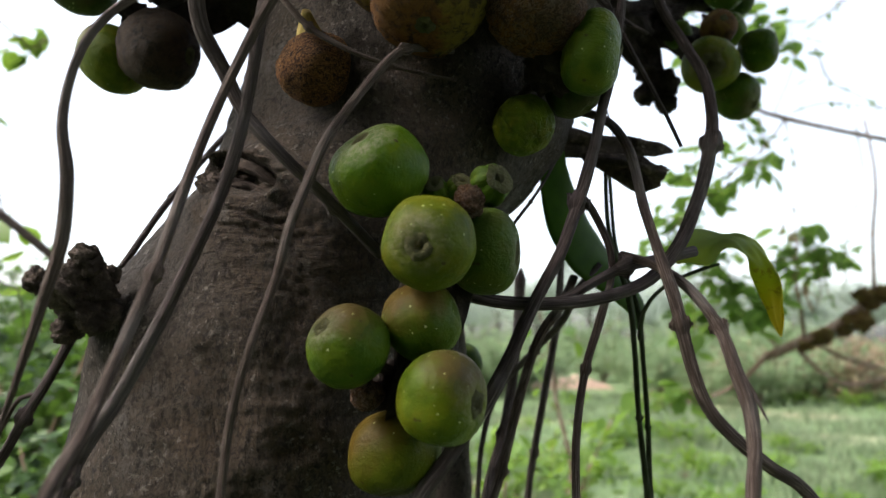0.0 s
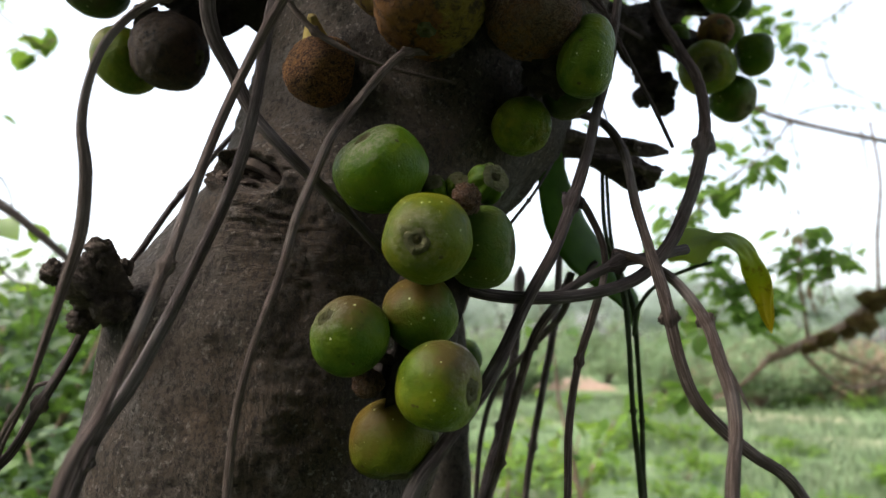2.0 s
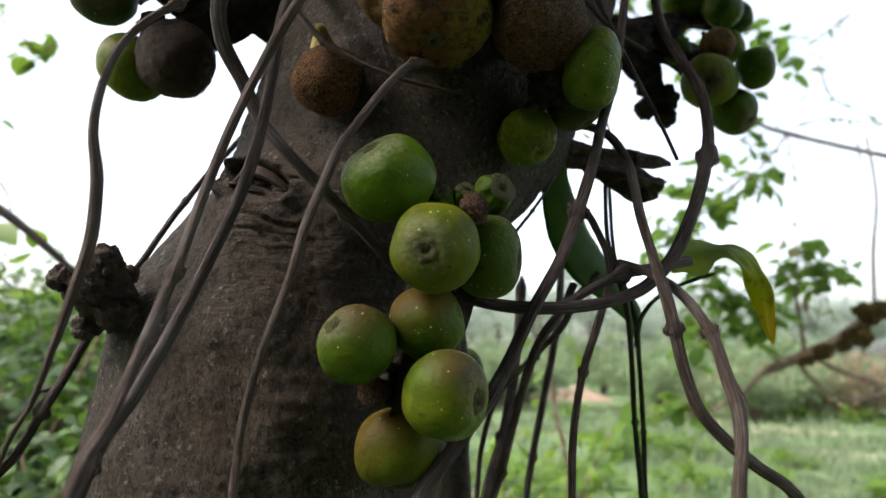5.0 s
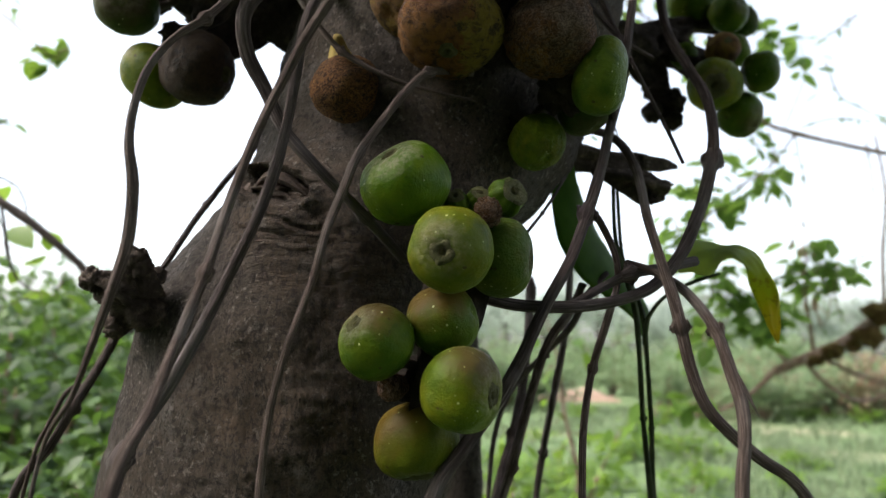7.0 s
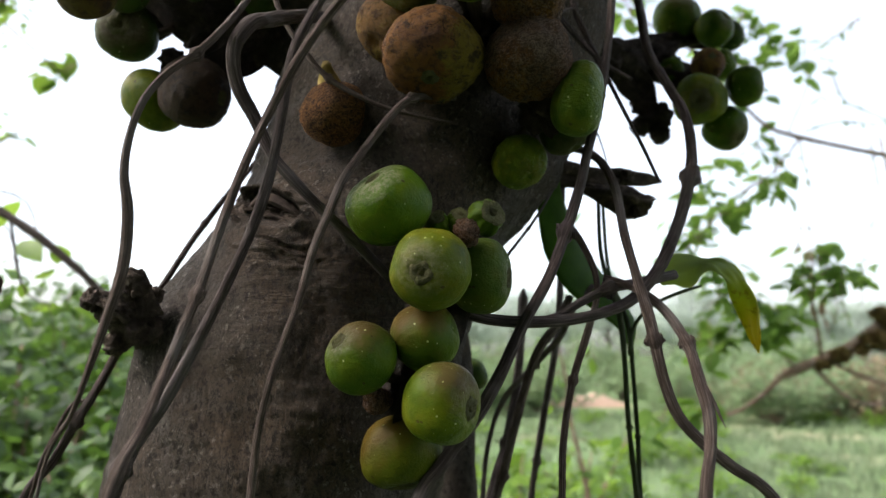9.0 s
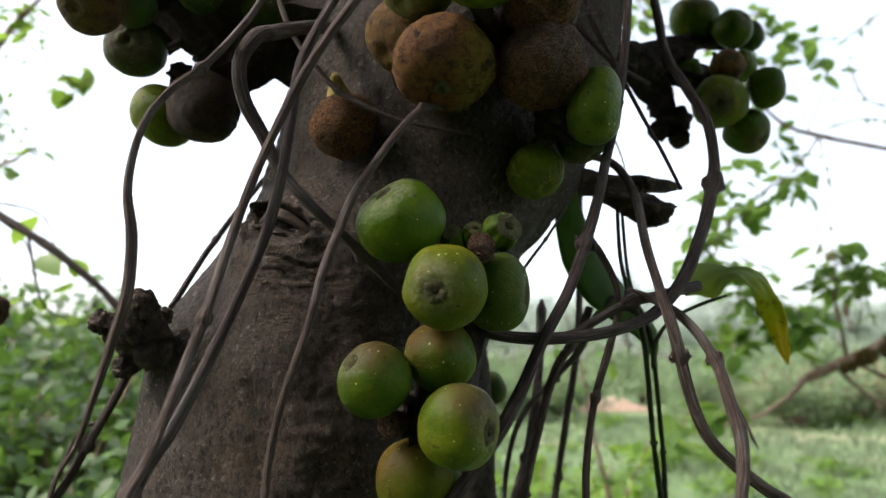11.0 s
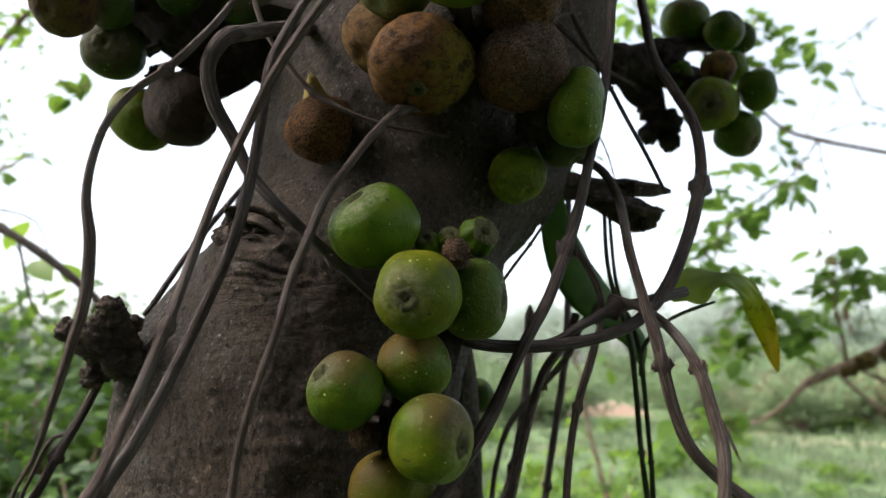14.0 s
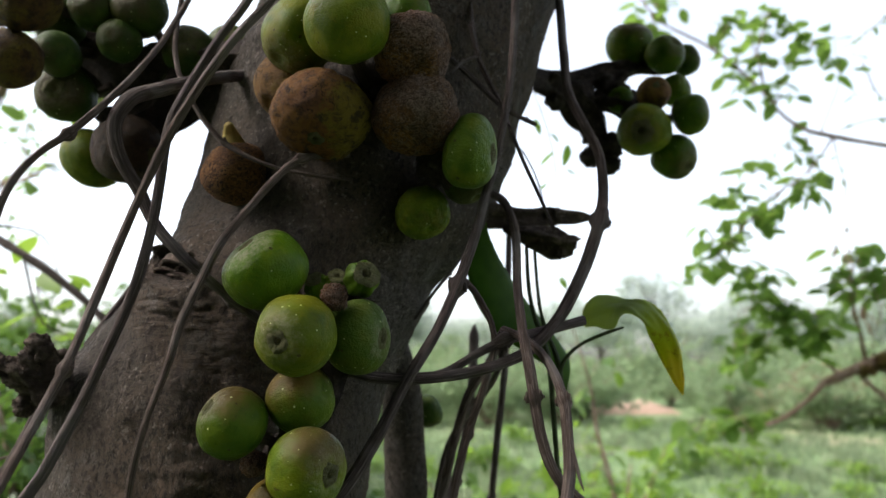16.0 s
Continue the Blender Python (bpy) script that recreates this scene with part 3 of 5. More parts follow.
# the broken stub at the trunk's side, with splintered ends
under(part("broken_stub", mesh_from("broken_stub", *joined(
    lumps((-0.168, 0.338, 1.415), 0.0125, 3, 0.40, (1.05, 1.2, 0.95), 1.8, 40),
    lumps((-0.176, 0.326, 1.423), 0.0095, 5, 0.4, (1.2, 1.0, 0.9), 2.0, 30),
    tube([(-0.167, 0.330, 1.420), (-0.166, 0.325, 1.432), (-0.165, 0.322, 1.4415)], [0.0085, 0.0060, 0.0030], 22, 0.0018, 0.45, 4, 1.0, 0.004),
    lumps((-0.1655, 0.3215, 1.4385), 0.0056, 8, 0.40, (1, 1, 1.0), 1.8, 28), lumps((-0.1625, 0.3225, 1.4335), 0.0050, 28, 0.40, (1, 1, 1.2), 1.8, 28), lumps((-0.1700, 0.3225, 1.4300), 0.0056, 38, 0.40, (1, 1, 1.1), 1.8, 28),
    tube([(-0.172, 0.330, 1.420), (-0.180, 0.322, 1.426), (-0.185, 0.319, 1.428)], [0.0085, 0.0066, 0.0030], 22, 0.0018, 0.45, 9, 1.0, 0.004),
    lumps((-0.1845, 0.3190, 1.4265), 0.0056, 18, 0.5, (1, 1, 1), 2.4, 28),
    lumps((-0.178, 0.332, 1.404), 0.0055, 7, 0.45, n=24), lumps((-0.160, 0.335, 1.430), 0.0050, 11, 0.45, n=24),
)), STUB, label="dark broken branch stub with splintered ends"), tree)
# two dead pegs
under(part("dead_peg", mesh_from("dead_peg", *joined(
    tube([(0.050, 0.450, 1.534), (0.081, 0.457, 1.534), (0.1045, 0.462, 1.532), (0.128, 0.468, 1.534), (0.146, 0.474, 1.533), (0.160, 0.480, 1.533)], [0.0110, 0.0078, 0.0070, 0.0058, 0.0040, 0.0012], 22, 0.002, lump=0.45, seed=2),
    lumps((0.128, 0.466, 1.533), 0.0052, 12, 0.9, (1.3, 1, 1), 2.4, 28))), PEG, label="pointed dead branch stub"), tree)
under(part("dead_peg", mesh_from("dead_peg", *joined(
    tube([(0.092, 0.452, 1.523), (0.1020, 0.446, 1.5180), (0.1134, 0.445, 1.5145), (0.1281, 0.445, 1.5090), (0.1400, 0.445, 1.5070)], [0.0020, 0.0034, 0.0066, 0.0070, 0.0046], 22, 0.002, lump=0.6, seed=6, jag=0.008),
    lumps((0.122, 0.443, 1.510), 0.0066, 15, 0.6, (1.1, 1, 1), 2.6, 30), lumps((0.138, 0.445, 1.5095), 0.0042, 19, 0.7, (1.3, 1, 0.9), 2.6, 26), lumps((0.131, 0.444, 1.5030), 0.0040, 29, 0.7, (1.0, 1, 1.2), 2.6, 26))), PEG, label="blunt crumbling dead branch stub"), tree)
# the fruiting spurs
under(part("fruit_spur", mesh_from("fruit_spur", *joined(
    tube([(0.08, 0.49, 1.665), (0.1135, 0.5277, 1.670), (0.154, 0.570, 1.681), (0.190, 0.590, 1.694), (0.225, 0.605, 1.708), (0.25, 0.605, 1.705)], [0.012, 0.009, 0.008, 0.0085, 0.008, 0.006], lump=0.5, seed=3),
    tube([(0.130, 0.548, 1.676), (0.155, 0.570, 1.664), (0.174, 0.582, 1.648), (0.186, 0.585, 1.620)], [0.011, 0.013, 0.010, 0.008], lump=0.5, seed=8),
    lumps((0.164, 0.576, 1.668), 0.0150, 6, 0.35), lumps((0.142, 0.558, 1.662), 0.0100, 16, 0.35), lumps((0.176, 0.584, 1.636), 0.0110, 18, 0.3),
    tube([(0.180, 0.580, 1.670), (0.205, 0.575, 1.660), (0.225, 0.570, 1.645)], [0.009, 0.009, 0.007], lump=0.5, seed=5),
    lumps((0.196, 0.585, 1.680), 0.015, 4, 0.5), lumps((0.190, 0.583, 1.622), 0.0130, 9, 0.25), lumps((0.172, 0.580, 1.612), 0.0095, 10, 0.25),
    lumps((0.190, 0.580, 1.605), 0.0095, 13, 0.25), lumps((0.212, 0.578, 1.655), 0.011, 17, 0.5))), DEAD_SHADED, label="black knobbly fruiting spur"), tree)
under(part("fruit_spur", mesh_from("fruit_spur", *joined(
    tube([(-0.06, 0.440, 1.640), (-0.11, 0.445, 1.640), (-0.155, 0.445, 1.650), (-0.20, 0.440, 1.655), (-0.235, 0.43, 1.68)], [0.030, 0.026, 0.024, 0.018, 0.012], lump=0.4, seed=13),
    tube([(-0.15, 0.445, 1.650), (-0.165, 0.440, 1.620), (-0.185, 0.435, 1.605)], [0.022, 0.016, 0.010], lump=0.4, seed=14),
    lumps((-0.175, 0.452, 1.645), 0.026, 22, 0.5), lumps((-0.130, 0.450, 1.650), 0.022, 23, 0.5), lumps((-0.205, 0.437, 1.612), 0.009, 25, 0.5), lumps((-0.2368, 0.4550, 1.6603), 0.018, 26, 0.5))), DEAD_SHADED, label="black knobbly fruiting spur"), tree)
under(part("fruit_spur", mesh_from("fruit_spur", *joined(
    tube([(-0.010, 0.335, 1.462), (0.000, 0.318, 1.440), (-0.008, 0.308, 1.410), (-0.016, 0.304, 1.380), (-0.018, 0.318, 1.355)], [0.012, 0.011, 0.010, 0.008, 0.007], lump=0.5, seed=23),
    lumps((-0.022, 0.312, 1.380), 0.010, 31, 0.5), lumps((0.004, 0.312, 1.455), 0.011, 33, 0.5))), DEAD_SHADED, label="short dark fruiting spur"), tree)
under(part("fruit_spur", mesh_from("fruit_spur", *joined(
    tube([(0.018, 0.385, 1.560), (0.021, 0.350, 1.572), (0.022, 0.332, 1.588)], [0.016, 0.013, 0.009], lump=0.5, seed=27),
    lumps((0.058, 0.352, 1.545), 0.015, 35, 0.5), lumps((0.02, 0.338, 1.585), 0.014, 37, 0.5))), DEAD_SHADED, label="short dark fruiting spur"), tree)
# a second, thinner stem behind
stem2 = stem("side_stem", [(0.04, 0.60, 0.0), (0.015, 0.59, 0.8), (0.003, 0.580, 1.30), (0.0015, 0.573, 1.36), (-0.003, 0.560, 1.42), (-0.03, 0.51, 1.49)],
             [0.028, 0.022, 0.0185, 0.0178, 0.017, 0.016], BARK, label="thin side stem rising behind the trunk", sides=24, step=0.01, lump=0.06, seed=41)
under(stem2, tree)

# limbs and the leafy crown overhead, unseen, added to hold sky light off
crown_rng = np.random.default_rng(5)
CROWN_LIMBS = [((0.20, 0.47, 2.50), (0.1, -0.1, 3.0), (-0.2, -0.9, 3.7), (-0.6, -1.6, 4.2)), ((0.22, 0.47, 2.55), (0.5, 0.4, 3.3), (1.2, 0.2, 4.1), (2.1, -0.2, 4.6)),
         ((0.23, 0.47, 2.6), (0.2, 0.5, 3.4), (-0.2, 0.6, 4.3), (-0.6, 0.4, 4.9)), ((0.22, 0.47, 2.6), (0.4, 0.2, 3.2), (0.8, -0.8, 3.9), (1.2, -2.0, 4.3))]
for i, line in enumerate(CROWN_LIMBS):
    under(stem("limb", line, [0.075, 0.06, 0.045, 0.02], BARK, sides=14, step=0.08, lump=0.06, seed=50 + i), tree)
spots = []
while len(spots) < 6000:
    a, r = crown_rng.uniform(0, 2 * math.pi), 3.6 * math.sqrt(crown_rng.uniform())
    x, y, z = 0.75 + r * math.cos(a), -0.9 + r * math.sin(a), crown_rng.uniform(2.7, 5.2)
    # the crown stops short at both sides to let light reach the trunk
    if -1.1 < x < 1.6 and z - 1.4 > 0.75 * max(0.0, y) + 1.2 + 0.12 * abs(x):
        spots.append((x, y, z))
under(part("crown", mesh_from("crown", *leaf_cloud(spots, crown_rng, 0.26, 1.3, simple=True)), LEAF_CROWN, label="unseen green crown of large leaves, added for shade"), tree)


# ---- figs ----
def fig(at, r, axis, squash=0.86, skin=FIG, label="", seed=1.0, stalk=None, lump=0.055, fine=0.008, eye=0.17, taper=0.0, neck=STALK, group="figs on the trunk", ribs=0.0):
    """A fig about at, its eye along axis, its stalk at the other end."""
    turn = Vector(axis).normalized().to_track_quat("Z", "Y").to_matrix().to_4x4()
    thing = tagged(base("fig", m=Matrix.Translation(at) @ turn), label, "fig", group)
    h = r * squash
    rows = []
    n, around = (54, 84) if fine > 0.01 else (44, 68)
    for i in range(n + 1):
        th = 0.02 + (math.pi - 0.04) * i / n
        rr, z = r * math.sin(th) ** 0.88, h * math.copysign(abs(math.cos(th)) ** 0.88, math.cos(th))
        if th < 0.5:
            z -= h * 0.12 * math.exp(-(th / (1.25 * max(eye, 0.12))) ** 2)
        if taper and z < 0:
            rr *= 1 - taper * (z / h) ** 2
            z *= 1 + taper * 0.8
        rows.append((rr, z))
    skin_verts, skin_faces = lathe(rows[::-1], around, lump, 1.1 / r, seed, fine)
    for v in skin_verts:
        # faint lobes, a lopsided crown and puckers round the eye
        a, q = math.atan2(v.y, v.x), v.z / h
        grow = 1 + 0.014 * math.cos(3 * a + seed * 2.3) + 0.011 * math.cos(5 * a + seed * 4.1) + 0.006 * math.cos(9 * a + seed) + ribs * math.cos(7 * a + seed)
        v.x, v.y = v.x * grow, v.y * grow
        v.z += 0.035 * v.x * math.sin(seed * 1.7) * 2 * q + 0.035 * v.y * math.cos(seed * 2.9) * 2 * q
        if q > 0.75:
            v.z -= 0.006 * h * max(0.0, math.sin(a * 8 + seed + 2 * math.sin(a * 3 + seed))) * min(1.0, math.hypot(v.x, v.y) / (0.3 * r))
    part("flesh", mesh_from("flesh", skin_verts, skin_faces), skin, thing)
    if eye:
        e = r * eye
        top = Vector((0, 0, h)) * (1.1 / r) + Vector((seed * 3.7, seed * 1.3, seed))
        t = h * (1 + lump * noise.noise(top) + fine * noise.noise(top * 6))
        lip = [(0.30, 0.900), (0.46, 0.914), (0.62, 0.936), (0.80, 0.957), (1.00, 0.966), (1.20, 0.956), (1.42, 0.932), (1.6, 0.89)]
        verts, faces = lathe([(e * u, t * w) for u, w in lip[::-1]], 40)
        for v in verts:
            a = math.atan2(v.y, v.x)
            n1, n2 = noise.noise((1.4 * math.cos(a) + seed * 3, 1.4 * math.sin(a), seed)), noise.noise((4.5 * math.cos(a) + seed, 4.5 * math.sin(a), 2 * seed))
            grow = 1 + 0.24 * n1 + 0.09 * n2
            v.x, v.y = v.x * grow, v.y * grow
            v.z += t * (0.034 * n1 + 0.008 * n2) + e * 0.05 * noise.noise(v * (3.5 / e))
        rim = part("eye", mesh_from("eye", verts, faces[:-2]), EYE, thing, "small puckered brown eye")
        part("pit", mesh_from("pit", *lathe([(e * 0.62, t * 0.922), (e * 0.42, t * 0.908), (e * 0.2, t * 0.902), (e * 0.03, t * 0.902)], 18, 0.0, 2 / e, seed, 0.0, t * 0.88)), PIT, rim, "dark sunken pit")
    tip = Vector((0, 0, -h * (1 + taper * 0.8)))
    end = (turn.inverted() @ (Vector(stalk) - Vector(at))) if stalk else tip * 1.5
    mid = tip * 0.96 + (end - tip * 0.96) * 0.5 + Vector((0, 0, -0.15 * r))
    stem("stalk", [tip * 0.90, mid, end], [r * (0.20 if neck is STALK else 0.46), r * (0.13 if neck is STALK else 0.27), r * (0.15 if neck is STALK else 0.13)], neck, thing, sides=10, step=0.003, lump=0.15, seed=seed)
    return thing


CUSHION, TOPCUSH = (-0.004, 0.322, 1.425), (0.02, 0.342, 1.58)
# the hanging cluster
def cheeked(name, axis, way, deep, light, blush, reach, scab=0.0, gloss=0.42):
    """A skin of its own for a fig that looks along axis and has its brown cheek toward way."""
    return green_fig_material(name, deep, light, blush, reach, gloss, facing(axis, way), scab)


AX = (-0.43, -0.61, 0.66)
FIG_BRIGHT = cheeked("bright_fig_skin", AX, (0.25, 0.25, 0.95), (0.0340, 0.0800, 0.0030), (0.0700, 0.1300, 0.0055), (0.078, 0.060, 0.026), 0.62, 0.9, 0.34)
fig((-0.0279, 0.2953, 1.4723), 0.0213, AX, 0.84, FIG_BRIGHT, "bright green fig with pale specks and a scabbed top", 1.0, (0.0, 0.325, 1.452), eye=0.14)
AX = (-0.22, -0.95, -0.20)
fig((-0.0056, 0.2774, 1.4383), 0.0190, AX, 0.94, cheeked("eyed_fig_skin", AX, (-0.5, -0.9, 0.1), (0.0440, 0.0660, 0.0036), (0.0880, 0.1130, 0.0070), (0.104, 0.076, 0.026), 0.70, 0.45), "olive-green fig with a broad puckered eye", 2.0, (-0.002, 0.318, 1.440), eye=0.19)
AX = (0.95, -0.30, -0.10)
fig((0.0183, 0.3029, 1.4382), 0.0188, AX, 0.80, cheeked("rugged_fig_skin", AX, (0.2, -0.2, 1.0), (0.0265, 0.0534, 0.0056), (0.0499, 0.0828, 0.0096), (0.060, 0.048, 0.026), 0.62, 0.9, 0.5), "dull green fig with a ragged eye", 3.0, (-0.004, 0.320, 1.442), eye=0.20)
AX = (0.85, -0.25, 0.30)
fig((-0.0091, 0.2977, 1.4078), 0.0162, AX, 0.98, cheeked("shouldered_fig_skin", AX, (-0.35, -0.35, 0.95), (0.0312, 0.0626, 0.0032), (0.0655, 0.1030, 0.0064), (0.100, 0.058, 0.014), 0.26), "green fig with a brown blush on its shoulder", 4.0, (-0.008, 0.318, 1.39), eye=0)
AX = (-0.60, -0.58, 0.52)
fig((-0.0386, 0.2864, 1.3979), 0.0170, AX, 0.88, cheeked("scabbed_fig_skin", AX, (-0.2, -0.2, 1.0), (0.0281, 0.0662, 0.0032), (0.0593, 0.1067, 0.0064), (0.090, 0.056, 0.022), 0.32, 0.9), "green fig with a brown scabbed eye", 5.0, (-0.016, 0.308, 1.388), eye=0.17)
AX = (0.84, -0.52, -0.12)
fig((-0.0001, 0.2809, 1.3779), 0.0184, AX, 0.88, cheeked("glossy_fig_skin", AX, (0.55, -0.45, 0.75), (0.0400, 0.0740, 0.0032), (0.0840, 0.1240, 0.0064), (0.078, 0.050, 0.020), 0.38, 0.5, 0.34), "glossy green fig with pale specks", 6.0, (-0.014, 0.308, 1.384), eye=0.20)
AX = (0.10, -0.30, -0.95)
fig((-0.0208, 0.312, 1.3522), 0.0196, AX, 0.90, cheeked("scarred_fig_skin", AX, (-0.6, -0.3, 0.7), (0.0390, 0.0589, 0.0032), (0.0725, 0.0902, 0.0056), (0.084, 0.052, 0.010), 0.34, 0.2, 0.36), "olive-brown fig with darker scars", 7.0, (-0.018, 0.318, 1.38), eye=0.24)
fig((-0.0318, 0.2985, 1.3775), 0.0068, (-0.3, -0.9, -0.2), 0.85, FUZZY, "small shrivelled brown fig", 8.0, (-0.020, 0.312, 1.38), 0.25, 0.1, eye=0, group="young figs")
fig((0.0195, 0.302, 1.4670), 0.0090, (0.55, -0.80, 0.25), 0.95, FIG, "young green fig with a dark eye", 9.0, (0.004, 0.315, 1.455), eye=0.50, group="young figs", ribs=0.07)
fig((0.0065, 0.304, 1.4655), 0.0062, (0.2, -0.75, 0.6), 1.0, FIG, "tiny unripe green fig in the cluster", 10.0, (0.004, 0.315, 1.455), eye=0.48, group="young figs", ribs=0.07)
fig((-0.0035, 0.304, 1.4640), 0.0066, (-0.1, -0.8, 0.55), 1.0, FIG_BRIGHT, "tiny unripe green fig in the cluster", 11.0, (0.004, 0.315, 1.455), eye=0.45, group="young figs", ribs=0.07)
fig((0.0100, 0.2830, 1.4565), 0.0066, (0.1, -0.95, 0.1), 0.9, FUZZY, "small dried purple-brown fig", 12.0, (0.004, 0.315, 1.452), 0.35, 0.2, eye=0, group="young figs")
fig((0.018, 0.600, 1.384), 0.0130, (0.4, 0.2, -0.9), 1.15, FIG_DULL_SHADED, "small green fig on the side stem", 13.0, (0.008, 0.580, 1.400), eye=0.2, group="young figs")
# the upper cluster
fig((-0.0079, 0.3227, 1.5640), 0.0278, (-0.08, -0.42, -0.90), 0.74, RIPE, "overripe orange-brown fig with torn crusted skin", 14.0, TOPCUSH, 0.07, 0.034, eye=0.12)
fig((0.0450, 0.3280, 1.5626), 0.0248, (0.10, -0.45, -0.88), 0.74, FUZZY, "dark brown mouldy fig with shrivelled skin", 15.0, TOPCUSH, 0.15, 0.06, eye=0)
fig((0.0737, 0.3383, 1.5436), 0.0216, (1.0, -0.12, -0.18), 0.68, FIG_FLAT, "flattened bright green fig with pale specks", 16.0, (0.058, 0.356, 1.548), eye=0.2)
fig((0.0430, 0.369, 1.5156), 0.0168, (0.35, -0.5, -0.8), 0.84, FIG_WARTY, "small warty green fig against the bark", 17.0, (0.048, 0.372, 1.54), 0.05, 0.025, eye=0)
fig((0.0710, 0.3690, 1.5374), 0.0168, (0.4, -0.2, -0.9), 0.9, FIG_DULL_SHADED, "dark green fig half hidden by others", 18.0, (0.052, 0.372, 1.55), eye=0)
fig((-0.0665, 0.3439, 1.5378), 0.0186, (0.25, -0.45, -0.86), 0.92, ROTTEN, "rotten brown fig with fibrous skin", 19.0, (-0.072, 0.344, 1.569), 0.12, 0.022, eye=0, taper=0.22, neck=NECK)
fig((-0.0315, 0.3400, 1.5894), 0.0215, (-0.5, -0.5, -0.7), 0.98, YELLOW, "yellow-brown ripe fig behind the cluster", 20.0, TOPCUSH, eye=0)
fig((-0.0205, 0.3180, 1.6108), 0.0205, (-0.45, -0.35, -0.80), 1.08, FIG_OLIVE, "green fig at the top of the cluster", 21.0, TOPCUSH, eye=0)
fig((0.0130, 0.2930, 1.6025), 0.0228, (-0.05, -0.75, 0.65), 0.86, FIG_OLIVE, "large pale green fig above the cluster", 22.0, TOPCUSH)
fig((0.0445, 0.3140, 1.5960), 0.0215, (0.2, -0.6, -0.7), 0.92, FUZZY, "dark brown mouldy fig with shrivelled skin", 23.0, TOPCUSH, 0.15, 0.06, eye=0)
fig((0.0370, 0.3420, 1.6330), 0.0150, (0.2, -0.6, 0.6), 0.92, FIG, "green fig tucked behind the cluster", 24.0, (0.03, 0.35, 1.60), eye=0)
# the cluster on the far spur
G = "figs on the far spur"
fig((0.2183, 0.605, 1.732), 0.0226, (0.1, -0.5, 0.6), 0.92, FIG, "round green fig on a black spur", 31.0, (0.205, 0.590, 1.705), group=G)
fig((0.2472, 0.5846, 1.7109), 0.0178, (0.3, -0.6, 0.3), 0.92, FIG, "round green fig on a black spur", 32.0, (0.225, 0.595, 1.702), group=G)
fig((0.2733, 0.6150, 1.7173), 0.0150, (0.8, -0.3, 0.2), 0.92, FIG_DULL_SHADED, "small dull green fig on a black spur", 33.0, (0.245, 0.600, 1.70), group=G)
fig((0.2264, 0.5502, 1.6591), 0.0145, (0.0, -0.9, 0.2), 0.92, YELLOW, "small brown fig on a black spur", 34.0, (0.215, 0.575, 1.66), group=G)
fig((0.2575, 0.6000, 1.6806), 0.0152, (0.7, -0.5, 0.2), 0.92, FIG, "small green fig on a black spur", 35.0, (0.230, 0.590, 1.69), group=G)
fig((0.2136, 0.5396, 1.6220), 0.0226, (-0.30, -0.88, -0.35), 0.88, FIG_OLIVE, "brownish green fig with a flat eye", 36.0, (0.205, 0.570, 1.645), eye=0.28, group=G)
fig((0.2533, 0.5399, 1.6346), 0.0173, (0.85, -0.4, 0.1), 0.90, FIG, "round green fig on a black spur", 37.0, (0.225, 0.568, 1.65), group=G)
fig((0.2425, 0.5608, 1.6037), 0.0196, (0.5, -0.5, -0.6), 0.92, FIG, "round green fig on a black spur", 38.0, (0.222, 0.570, 1.635), group=G)
fig((0.2014, 0.5749, 1.6635), 0.0120, (-0.4, -0.8, 0.1), 0.92, FIG, "small dull green fig on a black spur", 39.0, (0.205, 0.585, 1.67), group=G)
# the cluster beside the trunk
G = "figs beside the trunk"
fig((-0.2300, 0.3600, 1.6270), 0.0192, (-0.1, -0.8, -0.6), 0.96, BRUISED, "ripe yellow-brown fig with a dark bruise", 41.0, (-0.220, 0.425, 1.66), eye=0, group=G)
fig((-0.2350, 0.4251, 1.6300), 0.0212, (0.15, -0.85, -0.15), 0.92, FIG_DULL_SHADED, "dull green fig with a scabbed eye, darkened for shade", 42.0, (-0.205, 0.437, 1.64), eye=0.24, group=G)
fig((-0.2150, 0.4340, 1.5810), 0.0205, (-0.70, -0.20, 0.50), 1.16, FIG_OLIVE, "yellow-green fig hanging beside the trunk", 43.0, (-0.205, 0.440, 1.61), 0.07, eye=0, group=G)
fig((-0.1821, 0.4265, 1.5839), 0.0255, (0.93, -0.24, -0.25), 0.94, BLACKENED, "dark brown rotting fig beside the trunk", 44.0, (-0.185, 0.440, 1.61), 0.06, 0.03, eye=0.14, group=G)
fig((-0.2250, 0.3980, 1.6480), 0.0160, (-0.5, -0.6, -0.5), 0.92, FIG_DULL_SHADED, "dull green fig on the spur, darkened for shade", 45.0, (-0.215, 0.435, 1.665), group=G)
fig((-0.1776, 0.3971, 1.6555), 0.0150, (0.05, -0.95, -0.1), 0.92, FIG_DULL_SHADED, "small dull green fig on the spur, darkened for shade", 46.0, (-0.170, 0.435, 1.65), group=G)
fig((-0.1392, 0.4250, 1.6575), 0.0195, (0.1, -0.9, 0.2), 0.92, FIG_DULL_SHADED, "dull green fig on the shaded spur", 47.0, (-0.135, 0.455, 1.655), group=G)
fig((-0.1139, 0.4400, 1.6671), 0.0172, (0.2, -0.8, 0.4), 0.92, FIG, "green fig close to the trunk", 48.0, (-0.11, 0.455, 1.66), group=G)
fig((-0.2164, 0.3477, 1.6646), 0.0225, (-0.2, -0.8, -0.5), 0.92, BRUISED, "ripe yellow-brown fig on the spur", 49.0, (-0.23, 0.43, 1.68), group=G)
